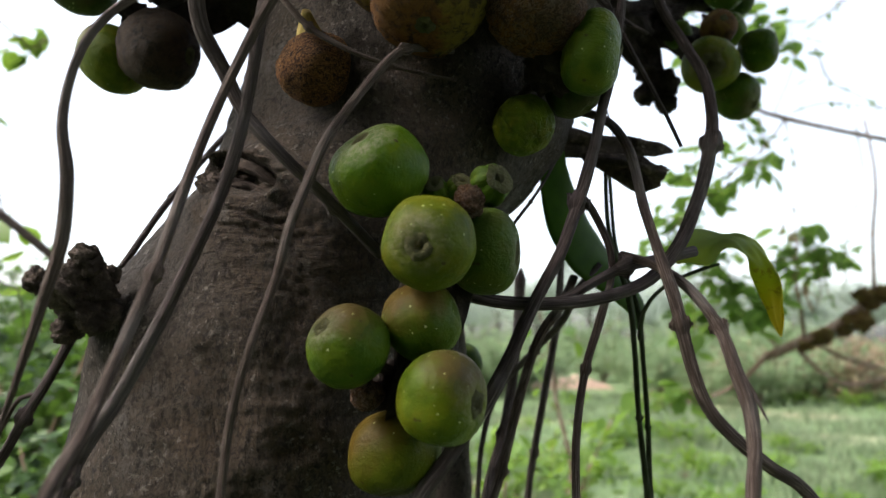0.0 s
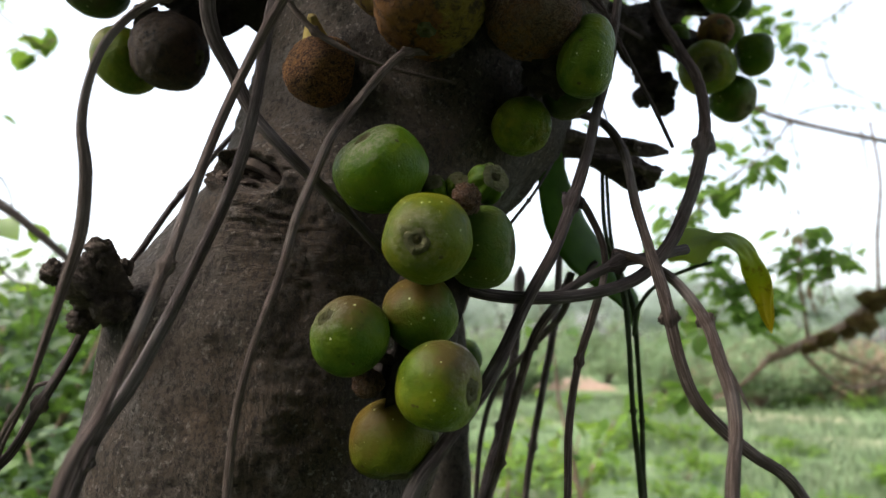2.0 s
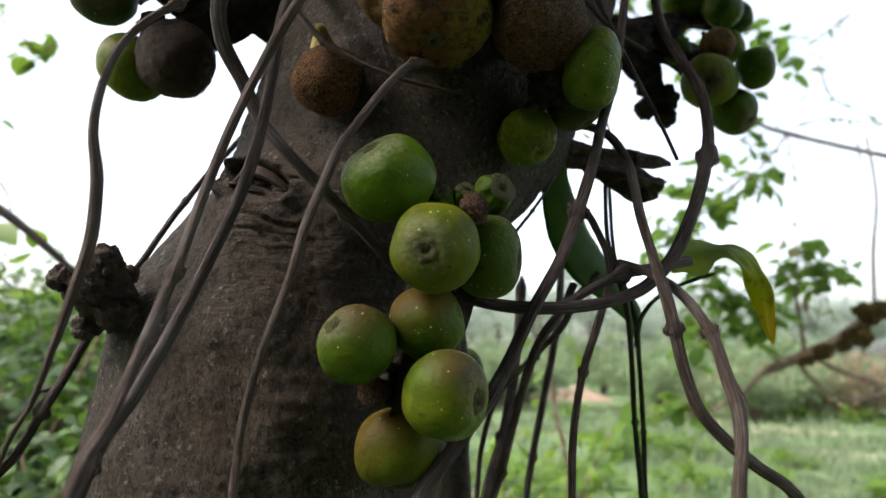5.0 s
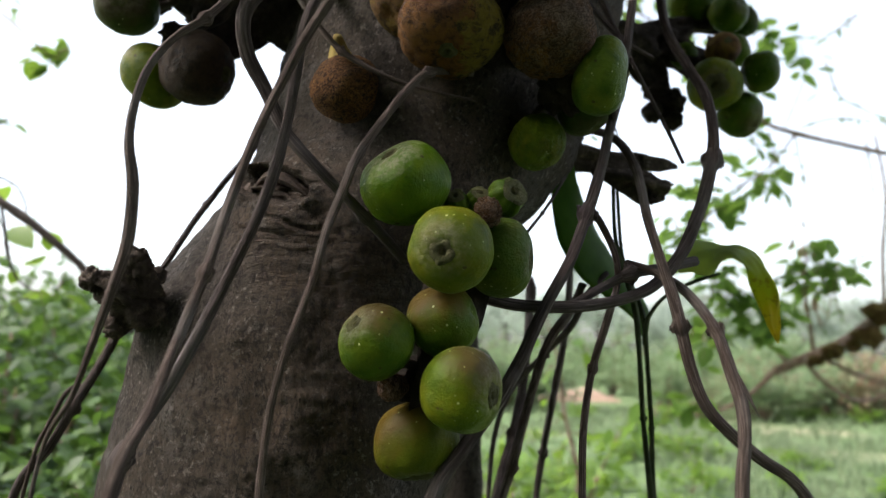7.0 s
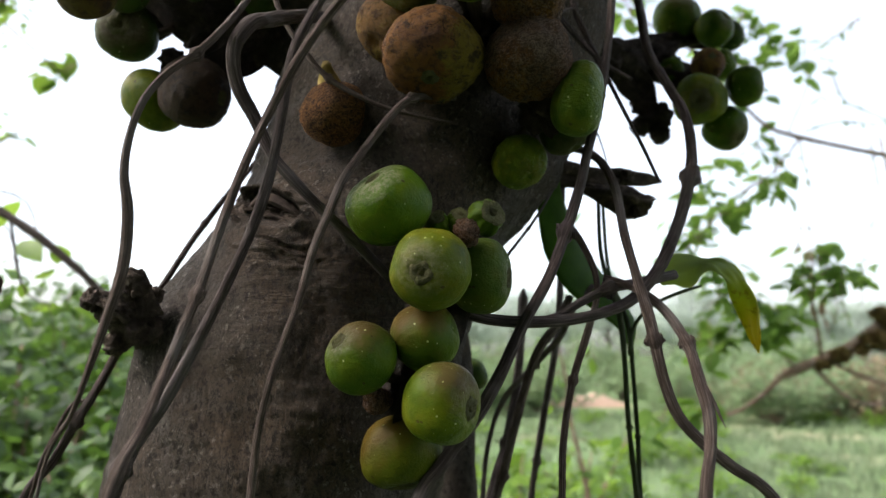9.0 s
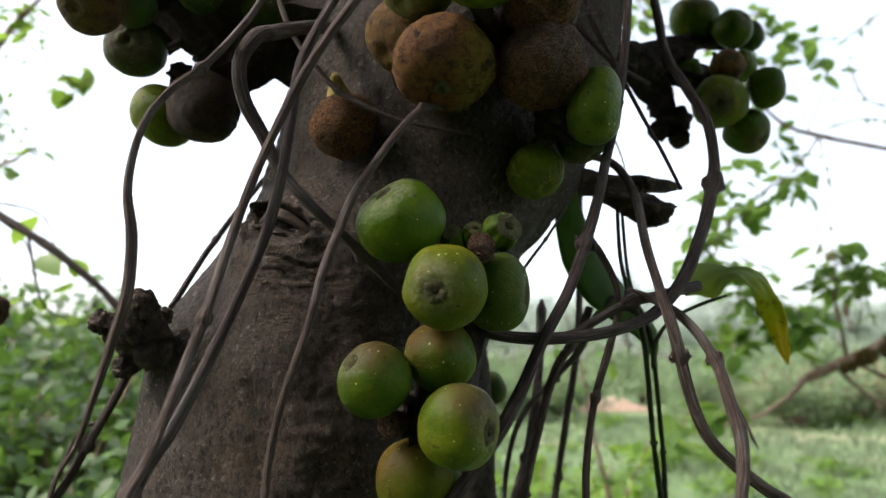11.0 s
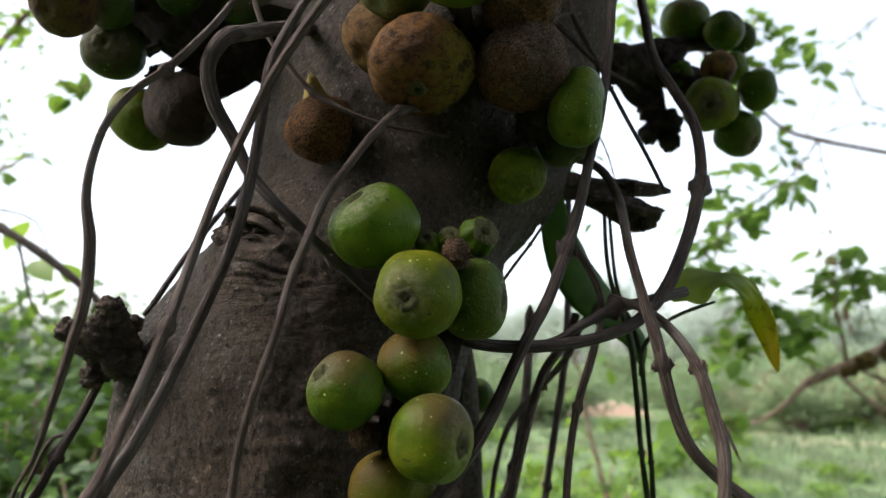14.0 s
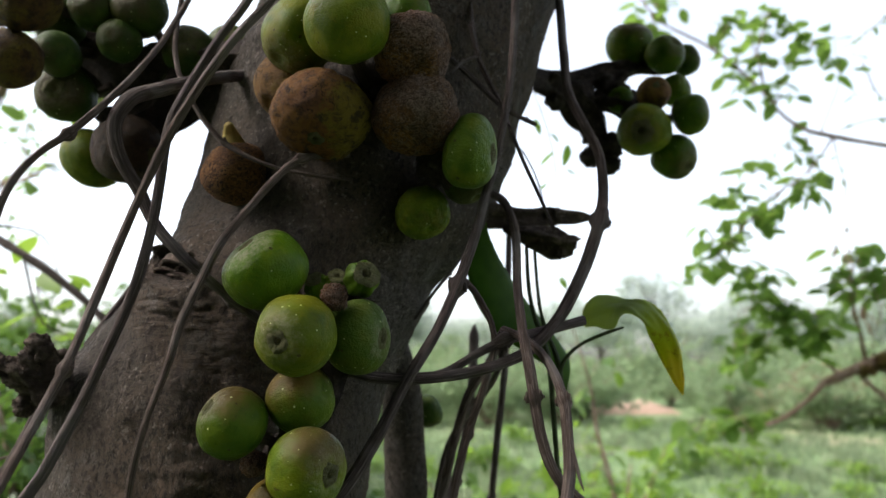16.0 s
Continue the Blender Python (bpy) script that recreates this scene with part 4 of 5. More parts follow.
fig((-0.1970, 0.3970, 1.6832), 0.0190, (-0.1, -0.9, 0.1), 0.92, FIG_DULL_SHADED, "dull green fig on the spur, darkened for shade", 50.0, (-0.20, 0.44, 1.66), group=G)
fig((-0.1664, 0.4000, 1.6810), 0.0200, (0.1, -0.9, 0.1), 0.92, FIG_DULL_SHADED, "dull green fig on the spur, darkened for shade", 51.0, (-0.16, 0.45, 1.66), group=G)
fig((-0.2745, 0.3644, 1.6600), 0.0170, (-0.4, -0.7, -0.4), 0.92, BRUISED, "green and brown fig on the spur", 52.0, (-0.24, 0.43, 1.68), group=G)


fig((-0.2343, 0.4100, 1.6804), 0.0185, (-0.2, -0.9, 0.1), 0.92, FIG_DULL_SHADED, "dull green fig on the spur, darkened for shade", 53.0, (-0.225, 0.437, 1.675), eye=0, group=G)


# ---- vines and dead stems ----
def vine(label, points, radii, material=VINE, nodes=(), seed=0, name="vine", sides=12, flat=1.0, lump=0.09, jag=0.0, group="dry vines over the trunk"):
    """A climbing stem; nodes: which of its points swell, and how much."""
    radii = [0.88 * r for r in (radii if hasattr(radii, "__len__") else [radii] * len(points))]
    thing = tagged(base(name, points[0]), label, name, group)
    under(part("stem", mesh_from("stem", *tube(points, radii, sides, 0.004, lump, seed, flat, jag)), material), thing)
    nodes = nodes or [(len(points) // 2, 1.16)]
    path, rad = spline(points, radii if hasattr(radii, "__len__") else [radii] * len(points), 0.002)
    for k, (u, grow) in enumerate(nodes):
        i = int(np.argmin(np.linalg.norm(path - np.array(points[u]), axis=1)))
        a, b = max(0, i - 3), min(len(path) - 1, i + 3)
        d = (path[b] - path[a]) / np.linalg.norm(path[b] - path[a])
        r = rad[i] * grow
        pieces = [tube([path[i] - d * r * 1.5, path[i] - d * r * 0.5, path[i] + d * r * 0.5, path[i] + d * r * 1.5], [rad[i] * 0.9, r * 0.95, r * 1.05, rad[i] * 0.85], 12, 0.0012, 0.28, seed + k * 3.3)]
        side = np.cross(d, (0.2, 1, 0.1))
        side /= np.linalg.norm(side)
        knot = under(part("node", mesh_from("node", *joined(*pieces)), material, label="swollen knotted joint"), thing)
        for s in (1, -1):
            scar = part("leaf_scar", mesh_from("leaf_scar", *joined(lumps(path[i] + side * r * 0.8 * s, r * 0.46, seed + k + s, 0.9, (1, 1, 1.3), 3.0, 14))), material)
            scar.parent = knot
    return thing


UP = 2.45
vine("long grey-brown vine curving past the trunk", [(0.02, 0.44, 2.5), (-0.05, 0.40, 1.9), (-0.0965, 0.3632, 1.6956), (-0.1047, 0.3306, 1.6255), (-0.1058, 0.2965, 1.5809), (-0.113, 0.256, 1.534), (-0.122, 0.249, 1.522), (-0.129, 0.243, 1.507), (-0.132, 0.240, 1.492), (-0.132, 0.237, 1.473), (-0.129, 0.237, 1.456), (-0.130, 0.239, 1.434), (-0.136, 0.242, 1.415), (-0.144, 0.247, 1.395), (-0.155, 0.256, 1.374), (-0.172, 0.268, 1.350), (-0.20, 0.30, 1.0), (-0.22, 0.32, 0.0)],
     [0.002, 0.002, 0.002, 0.002, 0.002, 0.0021, 0.0018, 0.0018, 0.0018, 0.0021, 0.0027, 0.0027, 0.0022, 0.0017, 0.0012, 0.0010, 0.0012, 0.0012], nodes=[(5, 1.35)], seed=1)
vine("thick dark vine looping onto the bark", [(-0.070, 0.455, 1.640), (-0.0815, 0.398, 1.624), (-0.0865, 0.343, 1.598), (-0.0930, 0.305, 1.576), (-0.0985, 0.280, 1.559), (-0.104, 0.279, 1.547), (-0.103, 0.284, 1.531), (-0.095, 0.289, 1.515), (-0.086, 0.291, 1.497), (-0.070, 0.293, 1.479), (-0.048, 0.304, 1.458), (-0.03, 0.330, 1.440)],
     [0.0046, 0.0046, 0.0046, 0.0046, 0.0045, 0.0043, 0.0040, 0.0037, 0.0034, 0.0032, 0.0030, 0.0028], VINE_DARK, nodes=[(10, 1.15)], seed=2)
vine("long straight vine in front of the bark", [(0.10, 0.38, 2.5), (0.04, 0.32, 1.9), (-0.010, 0.268, 1.62), (-0.038, 0.262, 1.578), (-0.058, 0.268, 1.555), (-0.072, 0.272, 1.535), (-0.086, 0.276, 1.508), (-0.096, 0.277, 1.484), (-0.102, 0.272, 1.458), (-0.106, 0.258, 1.424), (-0.109, 0.242, 1.396), (-0.110, 0.224, 1.372), (-0.111, 0.205, 1.352), (-0.13, 0.17, 1.1), (-0.16, 0.15, 0.0)],
     [0.0024, 0.0024, 0.0024, 0.0024, 0.0025, 0.0026, 0.0024, 0.0024, 0.0026, 0.0026, 0.0024, 0.0024, 0.0024, 0.0024, 0.003], VINE, nodes=[(9, 1.4)], seed=3)
vine("long straight vine in front of the bark", [(0.08, 0.39, 2.5), (0.02, 0.33, 1.9), (-0.034, 0.282, 1.620), (-0.053, 0.281, 1.590), (-0.066, 0.280, 1.566), (-0.074, 0.278, 1.545), (-0.079, 0.281, 1.515), (-0.083, 0.282, 1.488), (-0.090, 0.283, 1.462), (-0.101, 0.283, 1.434), (-0.113, 0.282, 1.406), (-0.126, 0.280, 1.378), (-0.141, 0.276, 1.348), (-0.17, 0.26, 1.1), (-0.20, 0.25, 0.0)],
     [0.0024, 0.0024, 0.0024, 0.0024, 0.0026, 0.0028, 0.0028, 0.0028, 0.0030, 0.0030, 0.0030, 0.0032, 0.0034, 0.0034, 0.004], VINE_DARK, nodes=[(12, 1.35)], seed=4)
vine("pale dry vine hanging across the bark", [(0.004, 0.338, 1.545), (-0.019, 0.321, 1.538), (-0.029, 0.309, 1.524), (-0.040, 0.295, 1.502), (-0.049, 0.285, 1.483), (-0.054, 0.278, 1.465), (-0.060, 0.272, 1.444), (-0.064, 0.269, 1.423), (-0.071, 0.267, 1.401), (-0.077, 0.269, 1.380), (-0.082, 0.274, 1.355), (-0.09, 0.28, 1.0), (-0.10, 0.26, 0.0)],
     [0.0022, 0.0023, 0.0023, 0.0023, 0.0025, 0.0024, 0.0021, 0.0020, 0.0019, 0.0019, 0.0020, 0.002, 0.002], VINE, nodes=[(1, 1.4)], seed=5)
vine("thin brown twig lying on the bark", [(-0.06, 0.40, 2.0), (-0.108, 0.345, 1.640), (-0.099, 0.332, 1.599), (-0.083, 0.326, 1.571), (-0.066, 0.324, 1.551), (-0.050, 0.324, 1.541), (-0.035, 0.326, 1.535), (-0.013, 0.332, 1.531), (0.006, 0.340, 1.530)],
     [0.0018, 0.0018, 0.0018, 0.0018, 0.0019, 0.0016, 0.0014, 0.0012, 0.001], VINE, seed=6)
vine("knotted grey vine crossing in front of the figs", [(0.12, 0.40, 2.5), (0.115, 0.38, 1.9), (0.100, 0.364, 1.610), (0.097, 0.362, 1.588), (0.089, 0.355, 1.545), (0.081, 0.350, 1.517), (0.076, 0.347, 1.497), (0.066, 0.340, 1.468), (0.0557, 0.3290, 1.4425), (0.0388, 0.3180, 1.4128), (0.0262, 0.3100, 1.3875), (0.0162, 0.3060, 1.3706), (-0.0003, 0.3020, 1.3486), (-0.0115, 0.3000, 1.3324), (-0.06, 0.27, 1.0), (-0.08, 0.26, 0.0)],
     [0.003, 0.003, 0.0028, 0.0028, 0.0028, 0.0030, 0.0032, 0.0036, 0.0034, 0.0034, 0.0035, 0.0036, 0.0038, 0.0039, 0.0040, 0.004], VINE_DARK, nodes=[(7, 1.45)], seed=8)
vine("thick jointed vine bending toward the trunk", [(0.10, 0.45, 2.5), (0.13, 0.47, 1.95), (0.139, 0.453, 1.684), (0.139, 0.441, 1.651), (0.140, 0.428, 1.614), (0.149, 0.416, 1.584), (0.156, 0.407, 1.561), (0.156, 0.396, 1.531), (0.152, 0.390, 1.512), (0.140, 0.378, 1.481), (0.124, 0.366, 1.452), (0.104, 0.355, 1.431), (0.077, 0.342, 1.421), (0.045, 0.329, 1.417), (0.022, 0.322, 1.418), (0.000, 0.325, 1.424)],
     [0.004, 0.004, 0.0036, 0.0036, 0.0036, 0.0038, 0.0038, 0.0036, 0.0046, 0.0044, 0.0040, 0.0036, 0.0035, 0.0035, 0.0034, 0.003], VINE_DARK, nodes=[(8, 1.35)], seed=9)
vine("dead stem with a snapped end", [(0.046, 0.332, 1.4165), (0.060, 0.342, 1.421), (0.073, 0.347, 1.4285), (0.090, 0.350, 1.437), (0.108, 0.362, 1.4415), (0.139, 0.389, 1.450)],
     [0.0026, 0.0026, 0.0028, 0.0030, 0.0032, 0.0036], VINE_DARK, nodes=[(3, 1.5)], seed=10, jag=0.003)
vine("smooth grey vine hanging in an arc", [(0.045, 0.440, 1.540), (0.072, 0.420, 1.541), (0.086, 0.405, 1.535), (0.094, 0.389, 1.524), (0.099, 0.367, 1.502), (0.099, 0.343, 1.465), (0.101, 0.328, 1.440), (0.103, 0.320, 1.424), (0.105, 0.315, 1.408), (0.108, 0.311, 1.388), (0.114, 0.310, 1.371), (0.127, 0.312, 1.357), (0.140, 0.315, 1.347), (0.164, 0.325, 1.330), (0.26, 0.38, 1.1), (0.34, 0.42, 0.0)],
     [0.0028, 0.0028, 0.0029, 0.0030, 0.0029, 0.0028, 0.0029, 0.0033, 0.0033, 0.0032, 0.0032, 0.0034, 0.0034, 0.0034, 0.0034, 0.004], VINE, nodes=[(8, 1.3)], seed=11)
vine("flaking vine with a swollen joint", [(0.090, 0.356, 1.4435), (0.098, 0.348, 1.440), (0.105, 0.340, 1.435), (0.113, 0.327, 1.425), (0.119, 0.308, 1.4065), (0.119, 0.293, 1.389), (0.118, 0.279, 1.374), (0.113, 0.265, 1.360), (0.106, 0.252, 1.346), (0.09, 0.23, 1.1), (0.09, 0.22, 0.0)],
     [0.0028, 0.0026, 0.0026, 0.0027, 0.0030, 0.0031, 0.0031, 0.0030, 0.0030, 0.0032, 0.004], VINE, nodes=[(4, 1.3)], seed=12)
vine("thin dry vine hanging from the joint", [(0.068, 0.343, 1.472), (0.074, 0.348, 1.466), (0.084, 0.354, 1.447), (0.085, 0.356, 1.433), (0.079, 0.356, 1.412), (0.070, 0.352, 1.387), (0.063, 0.342, 1.358), (0.060, 0.332, 1.332), (0.06, 0.33, 1.0), (0.06, 0.33, 0.0)],
     [0.002, 0.0022, 0.0020, 0.0020, 0.0026, 0.0023, 0.0021, 0.0021, 0.0022, 0.0024], VINE, seed=13)
B = "thin stems behind the trunk"
vine("upright dark stem with a blunt tip", [(0.0635, 0.580, 1.461), (0.063, 0.580, 1.452), (0.061, 0.580, 1.418), (0.055, 0.573, 1.368), (0.046, 0.560, 1.329), (0.032, 0.540, 1.287), (-0.01, 0.52, 1.0), (-0.02, 0.52, 0.0)],
     [0.0010, 0.0052, 0.0044, 0.0044, 0.0046, 0.0048, 0.005, 0.006], VINE_DARK, seed=14, group=B)
vine("thin dark stem slanting down", [(0.088, 0.475, 1.444), (0.0792, 0.4685, 1.4256), (0.0635, 0.4717, 1.4033), (0.0513, 0.4773, 1.3661), (0.0385, 0.4849, 1.3153), (0.0261, 0.4917, 1.2703), (0.0, 0.50, 1.0), (0.0, 0.50, 0.0)],
     [0.0034, 0.0036, 0.0037, 0.0037, 0.0038, 0.0040, 0.0042, 0.005], VINE, seed=15, group=B)
vine("thin curved dark twig behind vines", [(0.105, 0.47, 1.452), (0.091, 0.47, 1.437), (0.083, 0.485, 1.417), (0.067, 0.520, 1.395), (0.042, 0.555, 1.362), (0.031, 0.566, 1.328), (0.026, 0.56, 1.284), (0.02, 0.55, 1.0), (0.02, 0.55, 0.0)],
     [0.002, 0.0027, 0.0029, 0.0028, 0.0026, 0.0024, 0.0022, 0.0022, 0.0024], VINE_DARK, nodes=[(3, 1.4)], seed=16, group=B)
vine("thin upright dark stem behind vines", [(0.097, 0.56, 1.560), (0.093, 0.555, 1.472), (0.089, 0.556, 1.417), (0.081, 0.575, 1.359), (0.075, 0.600, 1.309), (0.071, 0.62, 1.262), (0.06, 0.65, 1.0), (0.05, 0.66, 0.0)],
     [0.0030, 0.0032, 0.0034, 0.0034, 0.0034, 0.0034, 0.0036, 0.004], VINE_DARK, seed=17, group=B)
vine("slender greenish leaf-bearing shoot", [(0.108, 0.46, 1.535), (0.110, 0.462, 1.470), (0.121, 0.460, 1.429), (0.123, 0.458, 1.396), (0.125, 0.460, 1.352), (0.131, 0.468, 1.300), (0.15, 0.48, 1.0), (0.15, 0.48, 0.0)],
     [0.0015, 0.0018, 0.0025, 0.0020, 0.0020, 0.0024, 0.0024, 0.003], GREEN_STEM, seed=18, group=B)
vine("slender greenish leaf-bearing shoot", [(0.114, 0.475, 1.520), (0.118, 0.475, 1.460), (0.129, 0.470, 1.424), (0.131, 0.468, 1.390), (0.133, 0.469, 1.345), (0.134, 0.472, 1.300), (0.16, 0.49, 1.0), (0.16, 0.49, 0.0)],
     [0.0013, 0.0016, 0.0022, 0.0018, 0.0018, 0.0022, 0.0024, 0.003], GREEN_STEM, seed=19, group=B)
vine("thin broken twig dangling beside the trunk", [(0.074, 0.372, 1.640), (0.0804, 0.372, 1.612), (0.092, 0.372, 1.586), (0.098, 0.366, 1.566), (0.1055, 0.357, 1.541), (0.114, 0.352, 1.518), (0.121, 0.350, 1.499)],
     [0.0018, 0.0018, 0.0016, 0.0013, 0.0012, 0.0012, 0.0010], VINE_DARK, seed=20, group=B)
vine("short twig running out past the trunk", [(0.050, 0.350, 1.618), (0.070, 0.366, 1.606), (0.094, 0.373, 1.583), (0.114, 0.375, 1.571)], [0.0018, 0.002, 0.0017, 0.0012], VINE_DARK, seed=21, group=B)
vine("thin dark branch leaning on the trunk's shoulder", [(-0.10, 0.56, 1.66), (-0.160, 0.500, 1.553), (-0.178, 0.448, 1.493), (-0.182, 0.392, 1.440)], [0.0028, 0.0025, 0.0023, 0.0022], VINE_DARK, seed=22, group=B)
vine("knotted dark twig below the stub", [(-0.176, 0.348, 1.412), (-0.1889, 0.3627, 1.4046), (-0.2035, 0.3664, 1.3786), (-0.2148, 0.369, 1.3607), (-0.2294, 0.3725, 1.3363), (-0.2456, 0.3753, 1.3161), (-0.30, 0.40, 1.0), (-0.34, 0.42, 0.0)],
     [0.0040, 0.0030, 0.0029, 0.0030, 0.0028, 0.0028, 0.003, 0.004], VINE_DARK, nodes=[(3, 1.4), (1, 1.3)], seed=23, group=B)
vine("thin dry side twig below the stub", [(-0.2080, 0.367, 1.372), (-0.216, 0.366, 1.3705), (-0.226, 0.366, 1.352), (-0.236, 0.37, 1.330), (-0.27, 0.38, 1.0), (-0.27, 0.38, 0.0)], [0.0014, 0.0013, 0.0013, 0.0013, 0.0013, 0.0015], VINE, seed=24, group=B)


vine("thin brown twig climbing the upper bark", [(0.060, 0.39, 1.80), (0.072, 0.385, 1.6765), (0.0739, 0.380, 1.6592), (0.0787, 0.372, 1.6194), (0.0866, 0.370, 1.5972), (0.0926, 0.375, 1.5839), (0.092, 0.380, 1.5633)],
     [0.0014, 0.0014, 0.0014, 0.0014, 0.0013, 0.0012, 0.0008], VINE_DARK, nodes=[(3, 1.6)], seed=28, group=B)
vine("short hooked twig beside the mouldy figs", [(0.0787, 0.372, 1.6174), (0.0702, 0.362, 1.6102), (0.064, 0.352, 1.5988)], [0.0012, 0.0011, 0.0007], VINE_DARK, seed=29, group=B)
vine("hair-thin dry stem hanging behind the trunk", [(0.085, 0.50, 1.66), (0.095, 0.50, 1.6108), (0.1091, 0.50, 1.5935), (0.1197, 0.50, 1.5695), (0.1266, 0.50, 1.5369)], [0.0008, 0.0008, 0.0007, 0.0007, 0.0005], VINE_DARK, seed=30, group=B)
vine("thin bare twig rising behind the figs", [(0.030, 0.425, 1.4550), (0.0449, 0.425, 1.4748), (0.0540, 0.432, 1.4870), (0.0649, 0.440, 1.5038), (0.074, 0.448, 1.520)], [0.0013, 0.0012, 0.0012, 0.0011, 0.0010], VINE_DARK, seed=32, group=B)
vine("short pointed twig behind the trunk", [(0.085, 0.46, 1.622), (0.0982, 0.46, 1.6123), (0.1108, 0.46, 1.6064), (0.1183, 0.46, 1.6033)], [0.0020, 0.0018, 0.0016, 0.0008], VINE_DARK, seed=31, group=B)
# a strip of bark that peels off the flaking vine
flaky = next(o for o in scene.objects if o.get("label") == "flaking vine with a swollen joint")
under(stem("bark_strip", [(0.1205, 0.288, 1.386), (0.1218, 0.282, 1.379), (0.1228, 0.278, 1.373), (0.1240, 0.276, 1.369)], [0.0012, 0.0011, 0.0008, 0.0002], VINE, seed=71, sides=6, step=0.002, flat=0.4), flaky)
under(stem("bark_strip", [(0.1155, 0.270, 1.365), (0.1125, 0.264, 1.358), (0.1105, 0.262, 1.350)], [0.0008, 0.0006, 0.0002], VINE, seed=72, sides=6, step=0.002, flat=0.4), flaky)
# a dried fig on its own hanging twig at the side
vine("thin dry twig with a shrivelled fig", [(-0.12, 0.42, 2.4), (-0.26, 0.33, 1.75), (-0.252, 0.312, 1.52), (-0.2405, 0.313, 1.445)], [0.002, 0.0016, 0.0013, 0.0012], VINE, seed=26, group=B)
fig((-0.2400, 0.313, 1.4328), 0.0085, (0.1, -0.4, -0.9), 0.95, FUZZY, "shrivelled grey-brown fig on a thin twig", 60.0, (-0.2405, 0.313, 1.447), 0.3, 0.12, eye=0, group="young figs")


# ---- leaves on the shoots ----
def blade(points, widths, ups, cup=0.3, wave=0.1, seed=0.0, across=9):
    """A single bent leaf along its midrib: verts, faces, uvs."""
    path, w = spline(points, widths, 0.003)
    n = len(path)
    key = np.linspace(0, 1, len(ups))
    tan = np.gradient(path, axis=0)
    tan /= np.linalg.norm(tan, axis=1)[:, None]
    verts, faces, uvs = [], [], []
    for i in range(n):
        u = i / (n - 1)
        top = np.array([np.interp(u, key, np.array(ups)[:, k]) for k in range(3)])
        top -= tan[i] * (top @ tan[i])
        top /= np.linalg.norm(top)
        side = np.cross(tan[i], top)
        for k in range(across):
            s = 2 * k / (across - 1) - 1
            lift = cup * abs(s) ** 1.5 * w[i] + wave * w[i] * noise.noise((u * 5 + seed, s * 1.5, seed)) * abs(s)
            verts.append(path[i] + side * s * w[i] + top * lift)
            uvs.append((u, s * 0.5 + 0.5))
    for i in range(n - 1):
        for k in range(across - 1):
            faces.append((i * across + k, i * across + k + 1, (i + 1) * across + k + 1, (i + 1) * across + k))
    return verts, faces, uvs


def thick(ob, t=0.0003):
    m = ob.modifiers.new("thickness", "SOLIDIFY")
    m.thickness = t
    return ob


leaf = tagged(base("hanging_leaf", (0.128, 0.460, 1.420)), "long drooping leaf, green turning yellow with brown spots", "leaf")
LEAF_LINE = [(0.1442, 0.437, 1.4500), (0.1500, 0.432, 1.4560), (0.1562, 0.428, 1.4588), (0.1640, 0.424, 1.4622), (0.1745, 0.419, 1.4630), (0.1855, 0.418, 1.4560), (0.1935, 0.420, 1.4430), (0.1986, 0.424, 1.4268), (0.2020, 0.428, 1.4151), (0.2056, 0.432, 1.4035)]
LEAF_UPS = [(-0.40, -0.80, 0.4), (-0.2, -0.90, 0.40), (0.0, -0.70, 0.70), (0.10, -0.90, 0.50), (0.10, -1.0, 0.15), (0.0, -1.0, 0.0), (0.0, -1.0, 0.0), (0.05, -0.99, 0.0)]
yellow_blade = under(thick(part("blade", mesh_from("blade", *blade(LEAF_LINE, [0.002, 0.0085, 0.0115, 0.0112, 0.0100, 0.0092, 0.0086, 0.0066, 0.0042, 0.0005], LEAF_UPS, -0.16, 1.3, 3.0, 15)), YELLOWING)), leaf)
rib = stem("midrib", [(x, y - 0.0006, z) for x, y, z in LEAF_LINE], [0.0007, 0.0007, 0.0006, 0.0006, 0.0006, 0.0005, 0.0005, 0.0004, 0.0003, 0.0002], GREEN_STEM, label="raised pale midrib", sides=6, step=0.003)
rib.parent, rib.matrix_parent_inverse = yellow_blade, leaf.matrix_basis.inverted()
under(stem("leaf_stalk", [(0.129, 0.468, 1.402), (0.128, 0.456, 1.417), (0.133, 0.441, 1.430), (0.143, 0.434, 1.438), (0.160, 0.431, 1.445), (0.170, 0.432, 1.448)], [0.0015, 0.0015, 0.0013, 0.0012, 0.0012, 0.0008], GREEN_STEM, seed=61), leaf)
dark = tagged(base("hanging_leaf", (0.075, 0.452, 1.535)), "large dark green leaf hanging behind the vines", "leaf")
under(thick(part("blade", mesh_from("blade", *blade([(0.076, 0.452, 1.535), (0.074, 0.455, 1.510), (0.083, 0.462, 1.483), (0.098, 0.470, 1.460), (0.116, 0.476, 1.444), (0.131, 0.480, 1.425), (0.134, 0.482, 1.405)],
                                         [0.002, 0.011, 0.017, 0.0190, 0.0165, 0.010, 0.001], [(0.3, -0.9, 0.1), (0.2, -0.9, 0.3), (0.3, -0.85, 0.45), (0.4, -0.85, 0.4)], -0.18, 0.14, 8.0)), DARK_LEAF)), dark)
under(stem("leaf_stalk", [(0.080, 0.448, 1.545), (0.076, 0.452, 1.533), (0.075, 0.455, 1.520)], [0.0013, 0.0013, 0.0008], GREEN_STEM, seed=62), dark)


